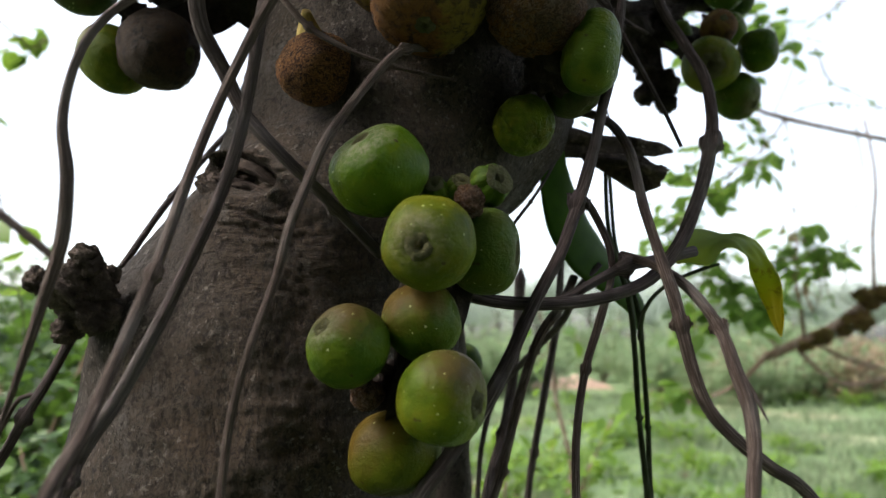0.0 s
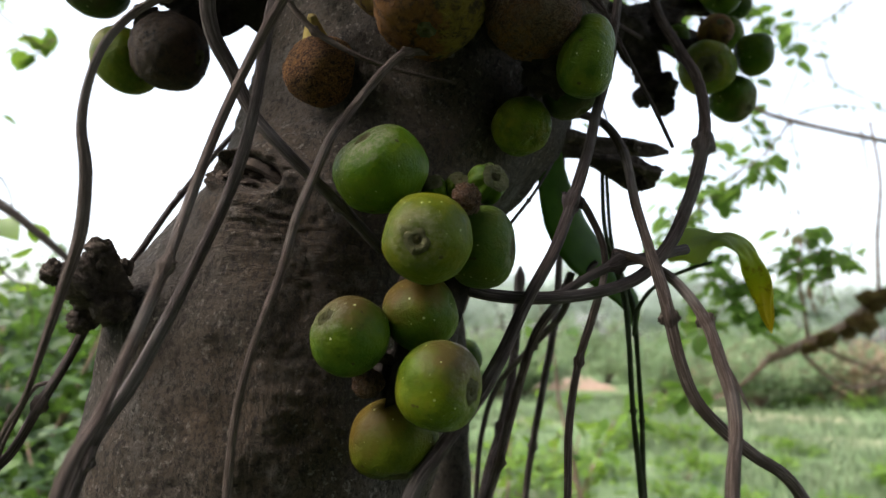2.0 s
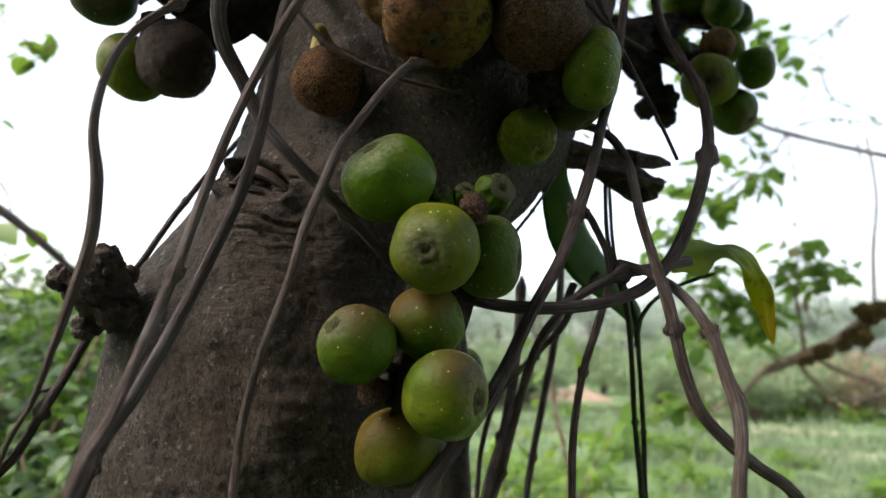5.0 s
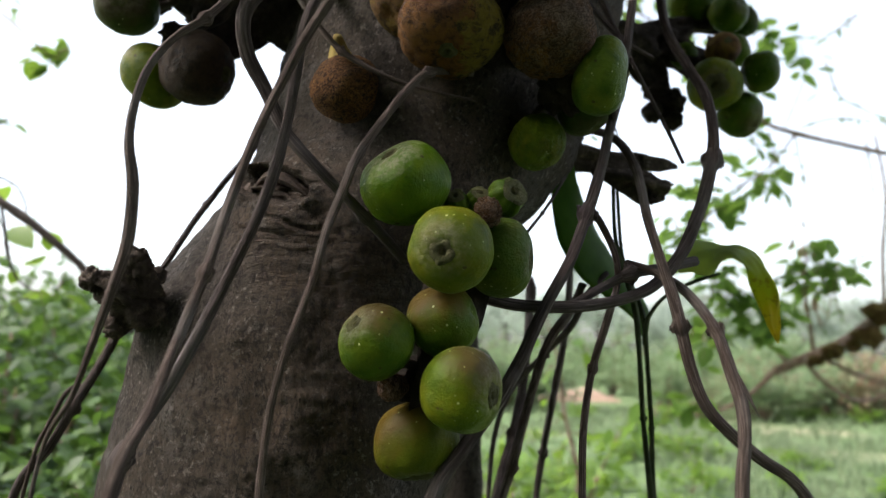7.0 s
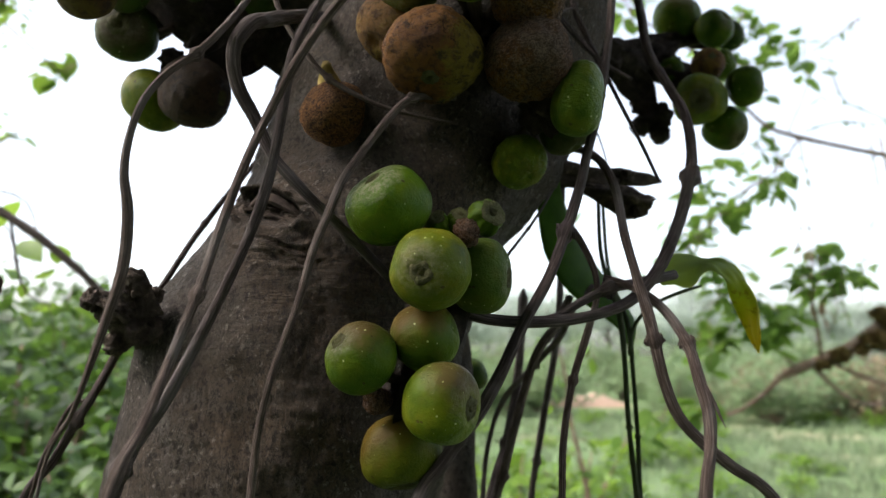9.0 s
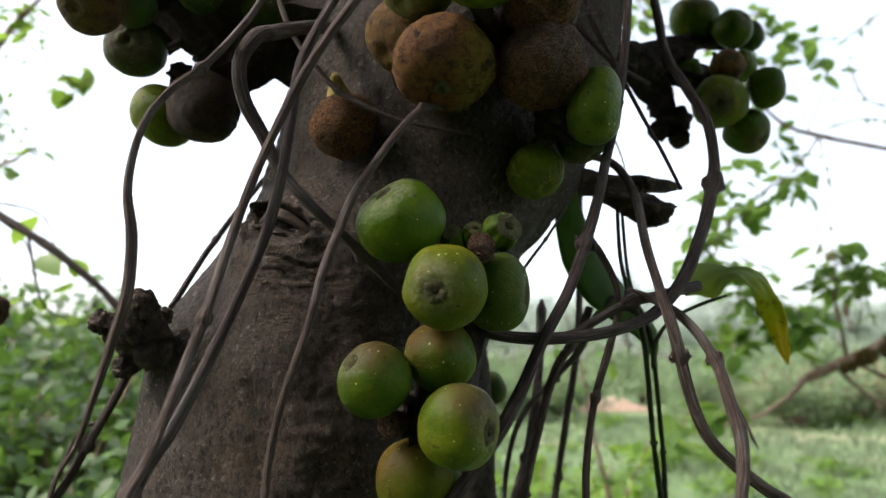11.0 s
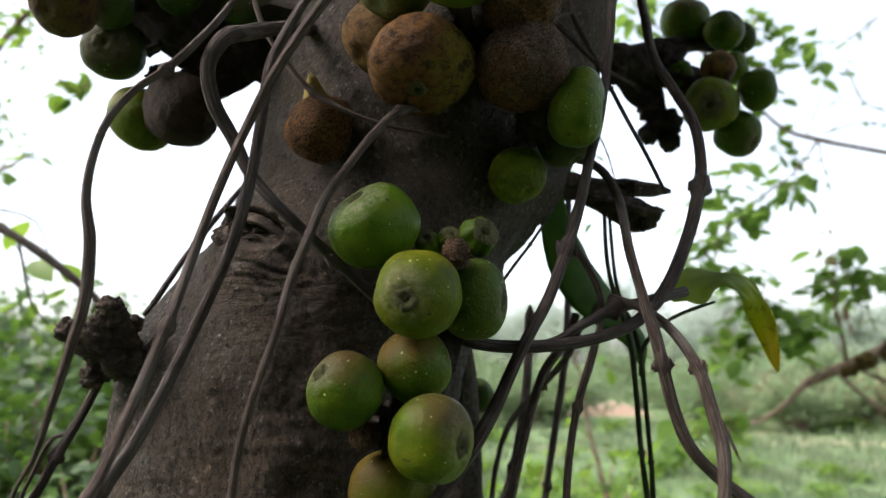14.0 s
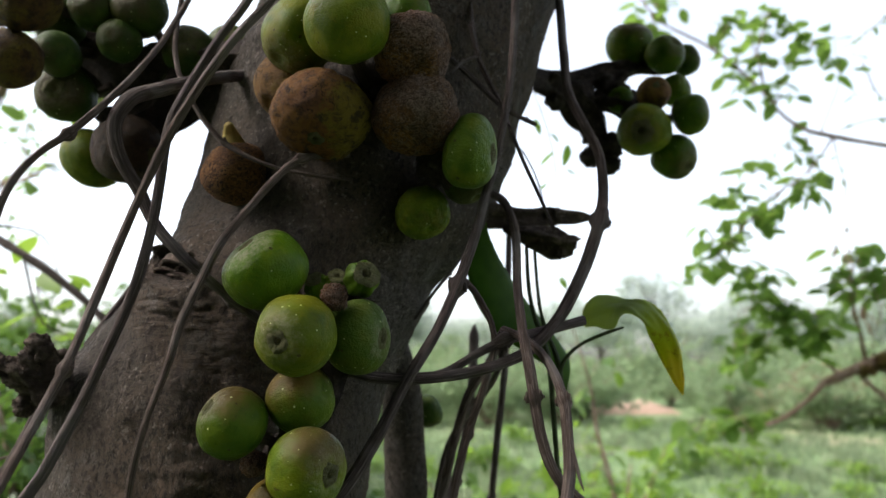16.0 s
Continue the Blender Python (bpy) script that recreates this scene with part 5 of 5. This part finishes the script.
# a hanging spray of small leaves beyond the trunk
spray = tagged(base("leafy_twig", (0.10, 0.90, 2.3)), "thin hanging twig with small pointed green leaves", "twig")
under(stem("twig", [(0.10, 0.90, 2.3), (0.130, 0.90, 1.85), (0.160, 0.90, 1.735), (0.166, 0.90, 1.66), (0.160, 0.90, 1.53)], [0.0010, 0.0008, 0.0007, 0.0006, 0.0004], TWIG, sides=6, step=0.01), spray)
spray_rng = np.random.default_rng(17)
for at in ((0.161, 0.9, 1.748), (0.164, 0.9, 1.721), (0.184, 0.9, 1.730), (0.179, 0.9, 1.694), (0.138, 0.9, 1.770), (0.165, 0.9, 1.543), (0.154, 0.9, 1.674), (0.172, 0.9, 1.60)):
    under(part("leaflet", mesh_from("leaflet", *leaf_cloud([at], spray_rng, 0.030, 0.9, 0.6)), LEAF_OPEN_NEAR), spray)


# ---- shrubs at middle distance ----
rng = np.random.default_rng(11)


def branchy(name, label, category, limbs, clumps, leaf_size, per, bark, leaves, seed, spread=0.12, twig=0.006, knobs=0.14):
    """A shrub: limbs as given, and a leafy twig from the nearest limb to each clump."""
    r = np.random.default_rng(seed)
    thing = tagged(base(name, limbs[0][0][0]), label, category)
    paths = []
    for k, (line, radii) in enumerate(limbs):
        under(stem("limb", line, radii, bark, sides=10, step=0.03, lump=knobs, seed=seed + k), thing)
        paths.append(spline(line, radii, 0.05)[0])
    trail = np.vstack(paths)
    spots, twigs = [], []
    for c in clumps:
        c = np.array(c, float)
        near = trail[np.argmin(np.linalg.norm((trail - c) * (1, 1, 0.8), axis=1))]
        bend = (near + c) / 2 + r.normal(0, 0.06, 3) + (0, 0, 0.05)
        line = [near, bend, c, c + (c - bend) * 0.25]
        twigs.append(tube(line, [twig, twig * 0.7, twig * 0.5, twig * 0.25], 6, 0.04, 0.15, seed + len(twigs)))
        run = spline(line, [1] * 4, 0.02)[0]
        for _ in range(per):
            i = int(len(run) * min(0.999, r.uniform(0.55, 1.0)))
            spots.append(run[i] + r.normal(0, spread, 3) * (1, 1, 0.7))
        for _ in range(2):
            end = c + r.normal(0, spread * 1.2, 3)
            twigs.append(tube([c - (c - bend) * 0.3, (c + end) / 2, end], [twig * 0.5, twig * 0.35, twig * 0.2], 5, 0.04, 0.1, seed))
    for t in twigs:
        under(part("twig", mesh_from("twig", *t), bark), thing)
    under(part("foliage", mesh_from("foliage", *leaf_cloud(spots, r, leaf_size, 1.45)), leaves, label="broad green leaves"), thing)
    return thing


# the open tree whose mossy limb reaches into the meadow
branchy("shrub_tree", "low open tree with broad leaves and a mossy brown limb", "tree",
        [([(4.3, 4.1, 0.0), (3.9, 3.9, 1.2), (3.2, 3.7, 1.85), (2.68, 3.6, 1.79), (2.38, 3.6, 1.69), (2.18, 3.6, 1.60), (2.01, 3.66, 1.47), (1.88, 3.70, 1.41), (1.71, 3.75, 1.33)], [0.10, 0.075, 0.045, 0.036, 0.034, 0.033, 0.030, 0.028, 0.023]),
         ([(1.71, 3.75, 1.33), (1.59, 3.75, 1.22), (1.46, 3.75, 1.14), (1.23, 3.7, 1.09), (1.02, 3.6, 1.08)], [0.016, 0.012, 0.010, 0.007, 0.004]),
         ([(1.78, 3.73, 1.37), (1.64, 3.65, 1.48), (1.48, 3.6, 1.62), (1.32, 3.55, 1.78)], [0.010, 0.008, 0.006, 0.004]),
         ([(1.90, 3.70, 1.42), (1.85, 3.62, 1.58), (1.80, 3.55, 1.75), (1.80, 3.5, 1.95)], [0.012, 0.009, 0.007, 0.004]),
         ([(1.86, 3.70, 1.38), (1.96, 3.70, 1.27), (2.10, 3.70, 1.19), (2.30, 3.70, 1.22), (2.6, 3.7, 1.3)], [0.012, 0.010, 0.009, 0.009, 0.006]),
         ([(1.94, 3.70, 1.41), (2.11, 3.70, 1.33), (2.31, 3.70, 1.27), (2.6, 3.7, 1.2)], [0.011, 0.010, 0.009, 0.006]),
         ([(2.25, 3.60, 2.6), (2.25, 3.55, 2.25), (2.21, 3.55, 1.95), (2.20, 3.55, 1.72), (2.21, 3.58, 1.62)], [0.006, 0.008, 0.009, 0.009, 0.009])],
        [(1.33, 3.5, 1.80), (1.47, 3.65, 1.87), (1.38, 3.55, 1.74), (1.48, 3.5, 1.72), (1.63, 3.65, 1.69), (1.74, 3.55, 1.83), (1.77, 3.5, 1.76), (1.94, 3.65, 1.76), (1.95, 3.55, 1.85),
         (1.81, 3.5, 1.98), (1.24, 3.65, 1.47), (1.32, 3.55, 1.50), (1.25, 3.5, 1.44), (1.48, 3.65, 1.58), (1.55, 3.55, 1.54), (1.61, 3.5, 1.62), (1.40, 3.55, 1.66), (0.97, 3.5, 1.10),
         (1.12, 3.65, 1.12), (1.19, 3.55, 1.15), (1.23, 3.5, 1.18), (1.98, 3.4, 1.84), (1.65, 3.4, 1.82)],
        0.118, 14, TWIG, LEAF_OPEN, 21, 0.048, 0.004)
mossy = next(o for o in scene.objects if o.get("label", "").startswith("low open tree"))
for k, at in enumerate(((2.18, 3.56, 1.60), (2.24, 3.56, 1.66), (2.12, 3.57, 1.52), (2.06, 3.60, 1.47), (1.97, 3.64, 1.44), (2.30, 3.56, 1.66), (1.90, 3.68, 1.39), (2.15, 3.56, 1.65))):
    under(part("moss_clump", mesh_from("moss_clump", *lumps(at, 0.030 + 0.010 * (k % 3), 40 + k, 0.8, (1.3, 1, 0.9), 3.4, 18)), MOSS), mossy)
# the taller tree behind it, whose sprays hang before the sky
sky_tree = branchy("shrub_tree", "sparse tree with sprays of broad leaves on thin branches", "tree",
        [([(4.2, 3.9, 0.0), (3.9, 3.8, 1.4), (3.2, 3.6, 2.15), (2.42, 3.35, 2.34), (2.19, 3.35, 2.41), (1.95, 3.35, 2.46), (1.70, 3.35, 2.52), (1.54, 3.35, 2.58), (1.42, 3.35, 2.72), (1.36, 3.3, 2.95)], [0.08, 0.06, 0.028, 0.014, 0.012, 0.011, 0.012, 0.009, 0.007, 0.005]),
         ([(1.45, 3.35, 2.70), (1.15, 3.3, 2.98), (0.90, 3.3, 3.15), (0.80, 3.3, 3.3)], [0.008, 0.007, 0.005, 0.004]),
         ([(1.70, 3.35, 2.52), (1.60, 3.38, 2.38), (1.42, 3.38, 2.24), (1.22, 3.38, 2.06), (1.10, 3.38, 1.93)], [0.006, 0.005, 0.004, 0.004, 0.003])],
        [(1.21, 3.3, 3.09), (1.43, 3.45, 3.19), (1.54, 3.35, 3.10), (1.63, 3.3, 2.99), (1.40, 3.45, 2.96), (1.26, 3.35, 2.89), (1.37, 3.3, 2.72), (1.55, 3.45, 2.82), (0.91, 3.35, 3.26),
         (0.82, 3.3, 3.13), (1.53, 3.45, 2.51), (1.27, 3.35, 2.36), (1.51, 3.3, 2.25), (1.66, 3.45, 2.34), (1.28, 3.35, 2.16), (1.36, 3.3, 2.13), (1.24, 3.45, 2.25), (1.10, 3.35, 2.00),
         (1.14, 3.3, 1.91), (1.05, 3.45, 1.90), (1.23, 3.35, 1.84), (1.73, 3.3, 2.94), (1.20, 3.45, 2.07)],
        0.112, 14, TWIG, LEAF_OPEN, 27, 0.046, 0.0035)
for k, line in enumerate(([(2.10, 3.43, 3.2), (1.97, 3.43, 3.1), (1.84, 3.44, 3.02)], [(1.90, 3.4, 2.92), (1.97, 3.4, 2.73), (2.08, 3.4, 2.67), (2.24, 3.4, 2.58)],
                          [(1.73, 3.35, 2.55), (1.90, 3.35, 2.60), (2.21, 3.35, 2.57)], [(1.70, 3.35, 2.52), (1.71, 3.35, 2.39), (1.73, 3.35, 2.27), (1.70, 3.35, 2.13)],
                          [(2.08, 3.4, 2.50), (2.12, 3.45, 2.2), (2.05, 3.5, 1.95), (2.05, 3.55, 1.70)], [(1.60, 3.42, 2.55), (1.62, 3.42, 2.42), (1.58, 3.42, 2.30)],
                          [(1.95, 3.5, 1.9), (1.92, 3.5, 1.72), (1.96, 3.5, 1.58)], [(1.86, 3.5, 1.86), (1.90, 3.5, 1.68), (1.85, 3.5, 1.55)])):
    under(stem("tendril", line, [0.0045, *[0.0035] * (len(line) - 2), 0.002], TWIG, sides=6, step=0.03, lump=0.25, seed=80 + k), sky_tree)
    r = np.random.default_rng(90 + k)
    run = spline(line, [1] * len(line), 0.03)[0]
    for at in run[r.integers(len(run), size=9)]:
        under(part("leaflet", mesh_from("leaflet", *leaf_cloud([at], r, 0.045, 1.0)), LEAF_OPEN), sky_tree)
r = np.random.default_rng(97)
for k in range(18):
    at = np.array((1.73, 3.45, 2.10)) + (0.07 * (k / 18), 0.0, -0.50 * (k / 18)) + r.normal(0, 0.016, 3)
    under(part("dry_leaf", mesh_from("dry_leaf", *leaf_cloud([at], r, 0.075, 1.0, 1.1)), LEAF_DRY), sky_tree)
# hazy sprays of a tree far to the other side
branchy("shrub_tree", "grey-green tree with fine sprays of small leaves", "tree",
        [([(-5.2, 5.0, 0.0), (-4.9, 4.9, 1.6), (-4.4, 4.7, 2.8), (-3.9, 4.5, 3.6), (-3.5, 4.4, 4.1)], [0.10, 0.08, 0.05, 0.025, 0.01]),
         ([(-4.6, 4.8, 2.3), (-4.1, 4.7, 2.6), (-3.6, 4.6, 2.8), (-3.3, 4.4, 2.95)], [0.03, 0.018, 0.010, 0.005])],
        [(-3.44, 4.4, 3.28), (-3.59, 4.7, 3.13), (-3.43, 4.4, 2.77), (-3.48, 4.7, 2.94), (-3.52, 4.4, 3.50), (-3.62, 4.7, 2.57), (-3.26, 4.4, 3.14), (-3.54, 4.7, 2.42), (-3.39, 4.4, 3.92),
         (-3.28, 4.4, 3.72), (-3.30, 4.4, 3.55), (-3.31, 4.4, 3.26), (-3.16, 4.4, 3.76), (-3.20, 4.4, 2.96), (-3.27, 4.4, 2.80)],
        0.060, 16, TWIG, LEAF_OPEN, 29, 0.080, 0.003)
# the tree at the meadow's near edge, of which a few sprays show
branchy("shrub_tree", "slender tree with small sprays of leaves", "tree",
        [([(-3.4, 3.4, 0.0), (-3.2, 3.3, 1.5), (-2.7, 3.1, 2.4), (-2.15, 2.85, 2.95), (-1.9, 2.75, 3.1)], [0.08, 0.06, 0.035, 0.015, 0.006]),
         ([(-2.7, 3.1, 2.4), (-2.2, 2.95, 2.33), (-2.0, 2.9, 2.40)], [0.018, 0.009, 0.004]),
         ([(-2.15, 2.85, 2.95), (-1.9, 2.75, 2.75), (-1.76, 2.78, 2.63)], [0.006, 0.005, 0.003])],
        [(-1.81, 2.80, 2.65), (-1.74, 2.80, 2.67), (-1.77, 2.80, 2.61), (-2.12, 2.81, 3.01), (-2.02, 2.83, 2.96), (-2.18, 2.83, 2.87), (-2.06, 2.93, 2.40), (-2.15, 2.93, 2.31), (-2.3, 2.9, 2.7)],
        0.115, 4, TWIG, LEAF_MID, 22, 0.032, 0.003)
# the thorny branch and the sprays beside the stub
branchy("shrub", "dark knobbly branch with a few yellow-green leaves", "shrub",
        [([(-2.0, 1.15, 0.0), (-1.5, 1.05, 1.5), (-1.05, 1.06, 1.79), (-0.899, 1.079, 1.714), (-0.821, 1.092, 1.665), (-0.714, 1.111, 1.597), (-0.617, 1.132, 1.510), (-0.55, 1.15, 1.42)], [0.03, 0.020, 0.009, 0.0078, 0.0076, 0.0072, 0.0066, 0.005])],
        [(-0.93, 1.45, 1.62), (-1.00, 1.48, 1.60), (-0.86, 1.42, 1.50), (-1.18, 1.60, 1.67)],
        0.075, 4, VINE_DARK, LEAF_MID, 23, 0.035, 0.003, 0.34)


def leafy_bush(name, label, at, size, count, leaf, material, seed, stems=7, simple=True, hollow=0.35):
    """A bush of many stems whose leaves fill an uneven dome."""
    r = np.random.default_rng(seed)
    thing = tagged(base(name, at), label, "bush", "bushes round the meadow")
    wood, spots = [], []
    heads = [np.array((r.normal(0, 0.42), r.normal(0, 0.42), r.uniform(0.45, 1.0))) * size for _ in range(stems * 2)]
    for h in heads:
        wood.append(tube([(0, 0, 0), h * (0.35, 0.35, 0.5), h], [size[2] * 0.018, size[2] * 0.012, size[2] * 0.004], 5, size[2] * 0.12, 0.1, seed))
    for _ in range(count):
        h = heads[r.integers(len(heads))]
        d = r.normal(0, 1, 3)
        d = d / np.linalg.norm(d) * r.uniform(hollow, 1.0)
        p = h * r.uniform(0.45, 1.0) + d * np.array(size) * (0.30, 0.30, 0.22)
        if p[2] > 0.02:
            spots.append(p)
    for w in wood:
        part("stem", mesh_from("stem", *w), TWIG, thing)
    part("foliage", mesh_from("leaves", *leaf_cloud(spots, r, leaf, 1.4, simple=simple)), material, thing)
    return thing


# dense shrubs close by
near_bush = leafy_bush("bush", "dense green bush with broad leaves", (-1.75, 2.7, 0), (1.1, 0.9, 1.50), 4200, 0.085, LEAF_HEDGE_SHADED, 31, simple=False)
for x, y, s, turn in ((-2.75, 3.5, 1.12, 70), (-1.0, 3.2, 0.80, 140), (-3.6, 4.6, 1.2, 200), (-2.1, 4.6, 0.98, 290), (-0.95, 2.0, 0.72, 20), (-1.5, 1.75, 0.80, 250), (-3.2, 5.8, 1.25, 110), (-4.6, 7.2, 1.45, 330), (-2.4, 7.4, 1.2, 30)):
    copy_thing(near_bush, Matrix.LocRotScale((x, y, 0), Euler((0, 0, radians(turn))), (s, s, s)))
sapling = leafy_bush("sapling", "thin leafy sapling in the grass", (0.75, 4.6, 0), (0.45, 0.4, 1.15), 170, 0.12, LEAF_MID, 37, stems=2, simple=False)
tagged(sapling, category="sapling", group="saplings")
copy_thing(sapling, Matrix.LocRotScale((0.28, 3.6, 0), Euler((0, 0, 2.1)), (0.8, 0.8, 0.95)))
copy_thing(sapling, Matrix.LocRotScale((-0.1, 4.4, 0), Euler((0, 0, 4.1)), (0.9, 0.9, 0.8)))

thin_sapling = branchy("sapling", "tall thin sapling with a few pointed leaves", "sapling",
        [([(0.60, 2.6, 0.0), (0.52, 2.6, 0.6), (0.46, 2.6, 0.96), (0.44, 2.6, 1.06), (0.41, 2.6, 1.18), (0.39, 2.6, 1.36), (0.33, 2.6, 1.59)], [0.014, 0.011, 0.009, 0.008, 0.007, 0.005, 0.002])],
        [(0.32, 2.6, 1.44), (0.51, 2.6, 1.41), (0.37, 2.6, 1.20), (0.41, 2.6, 1.06), (0.34, 2.6, 1.32), (0.46, 2.6, 1.12), (0.39, 2.6, 1.0)],
        0.085, 3, TWIG, LEAF_MID, 39, 0.03, 0.002)
tagged(thin_sapling, group="saplings")

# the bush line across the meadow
far_bush = leafy_bush("bush", "rounded green bush at the meadow's far edge", (2.0, 18.5, 0), (2.2, 1.6, 1.75), 2200, 0.17, LEAF_FAR_HAZED, 41)
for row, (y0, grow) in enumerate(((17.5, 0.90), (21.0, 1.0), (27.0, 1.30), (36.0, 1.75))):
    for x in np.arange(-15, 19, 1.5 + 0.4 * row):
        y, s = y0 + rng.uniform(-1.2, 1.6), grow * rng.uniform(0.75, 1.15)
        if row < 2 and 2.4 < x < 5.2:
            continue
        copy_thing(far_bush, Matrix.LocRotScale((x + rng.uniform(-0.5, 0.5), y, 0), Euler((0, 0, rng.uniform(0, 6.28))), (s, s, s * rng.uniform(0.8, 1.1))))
dry_bush = leafy_bush("dry_bush", "brown half-bare bush with dry stems", (9.6, 16.6, 0), (2.2, 1.4, 1.7), 1100, 0.14, LEAF_DRY, 43, stems=14)
copy_thing(dry_bush, Matrix.LocRotScale((12.2, 17.2, 0), Euler((0, 0, 2.0)), (1.1, 1.0, 1.0)))
copy_thing(dry_bush, Matrix.LocRotScale((7.4, 17.6, 0), Euler((0, 0, 4.0)), (0.9, 0.9, 0.8)))


def far_tree(label, at, height, width, count, leaf, seed, lean=0.0):
    r = np.random.default_rng(seed)
    thing = tagged(base("tree", at), label, "tree", "trees along the skyline")
    top = height * 0.62
    under_trunk = [(0, 0, 0), (lean * 0.3, 0.02, top * 0.5), (lean, 0, top), (lean * 1.2, 0, height * 0.85)]
    bole = stem("trunk", under_trunk, [height * 0.022, height * 0.017, height * 0.012, height * 0.004], BARK, thing, sides=8, step=height * 0.08, lump=0.1, seed=seed)
    wood, heads = [], []
    for i in range(9):
        a = i * 2.4 + r.uniform(-0.4, 0.4)
        z = height * r.uniform(0.35, 0.85)
        out = width * 0.5 * r.uniform(0.45, 0.95)
        tip = np.array((lean + math.cos(a) * out, math.sin(a) * out, min(height * 0.95, z + height * 0.18)))
        wood.append(tube([(lean * z / height, 0, z * 0.8), (tip + (0, 0, z)) / 2, tip], [height * 0.010, height * 0.006, height * 0.002], 6, height * 0.06, 0.1, seed + i))
        heads.append(tip)
    heads.append(np.array((lean, 0, height * 0.92)))
    for w in wood:
        part("limb", mesh_from("limb", *w), BARK, bole)
    spots = []
    for _ in range(count):
        h = heads[r.integers(len(heads))]
        spots.append(h + r.normal(0, 1, 3) * (width * 0.15, width * 0.15, height * 0.075))
    part("crown", mesh_from("crown", *leaf_cloud(spots, r, leaf, 1.4, simple=True)), LEAF_SKYLINE_HAZED, thing)
    return thing


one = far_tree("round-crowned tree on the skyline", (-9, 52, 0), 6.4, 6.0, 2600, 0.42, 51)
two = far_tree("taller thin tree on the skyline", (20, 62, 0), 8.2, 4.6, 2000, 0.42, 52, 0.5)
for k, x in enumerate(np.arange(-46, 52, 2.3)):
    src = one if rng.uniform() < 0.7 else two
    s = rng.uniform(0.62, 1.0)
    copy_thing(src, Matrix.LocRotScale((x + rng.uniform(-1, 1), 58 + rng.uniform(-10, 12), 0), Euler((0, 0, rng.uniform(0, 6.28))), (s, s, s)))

# a bare bank in the gap between the bushes
verts, faces = [], []
for i in range(25):
    for j in range(13):
        u, v = i / 24 * 2 - 1, j / 12 * 2 - 1
        x, y = u * 1.7, v * 1.1
        z = 0.62 * max(0.0, 1 - u * u) ** 0.7 * max(0.0, 1 - v * v) ** 0.5 * (1 + 0.35 * noise.noise((x * 1.3, y * 1.3, 0))) - 0.03
        verts.append((x, y, z))
for i in range(24):
    for j in range(12):
        faces.append((i * 13 + j, (i + 1) * 13 + j, (i + 1) * 13 + j + 1, i * 13 + j + 1))
bank = part("earth_bank", mesh_from("earth_bank", verts, faces), EARTH)
bank.matrix_basis = Matrix.LocRotScale((4.0, 22.5, 0), None, (0.75, 0.8, 0.62))
tagged(bank, "low bank of bare reddish earth beyond the grass", "bank")


# ---- meadow grass ----
def grass(count, seed):
    r = np.random.default_rng(seed)
    verts, faces = [], []
    while len(faces) < count:
        y = 2.6 + 17 * r.uniform() ** 1.3
        x = r.uniform(-0.75, 0.85) * (y + 1.5)
        if noise.noise((x * 0.35, y * 0.35, 5.0)) > 0.22 and r.uniform() < 0.8:
            continue
        tall = 0.10 + 0.14 * max(0.0, noise.noise((x * 0.8, y * 0.8, 0)) + 0.35)
        for _ in range(5):
            a = r.uniform(0, 6.28)
            px, py = x + r.normal(0, 0.07), y + r.normal(0, 0.07)
            h, w = tall * r.uniform(0.5, 1.3), 0.006 + 0.0009 * y
            lx, ly = r.normal(0, 0.45, 2) * h
            o = len(verts)
            dx, dy = math.cos(a) * w, math.sin(a) * w
            verts += [(px - dx, py - dy, -0.03), (px + dx, py + dy, -0.03), (px + dx * 0.6 + lx * 0.4, py + dy * 0.6 + ly * 0.4, h * 0.6), (px - dx * 0.6 + lx * 0.4, py - dy * 0.6 + ly * 0.4, h * 0.6), (px + lx, py + ly, h)]
            faces += [(o, o + 1, o + 2, o + 3), (o + 3, o + 2, o + 4)]
    ob = part("meadow_grass", mesh_from("meadow_grass", verts, faces), GRASS)
    return tagged(ob, "tufts of short green meadow grass", "grass", kind="stuff")


grass(70000, 71)
weed = leafy_bush("weed", "low clump of weeds in the meadow", (2.5, 7.5, 0), (0.55, 0.5, 0.38), 260, 0.09, LEAF_MID, 73, stems=2)
tagged(weed, category="weed", group="weeds in the meadow")
for _ in range(46):
    y = rng.uniform(5, 17)
    s = rng.uniform(0.5, 1.2)
    copy_thing(weed, Matrix.LocRotScale((rng.uniform(-0.3, 0.8) * y, y, 0), Euler((0, 0, rng.uniform(0, 6.28))), (s * 1.3, s * 1.3, s)))

# ---- unseen thicket, added behind the camera to shade the near trunk ----
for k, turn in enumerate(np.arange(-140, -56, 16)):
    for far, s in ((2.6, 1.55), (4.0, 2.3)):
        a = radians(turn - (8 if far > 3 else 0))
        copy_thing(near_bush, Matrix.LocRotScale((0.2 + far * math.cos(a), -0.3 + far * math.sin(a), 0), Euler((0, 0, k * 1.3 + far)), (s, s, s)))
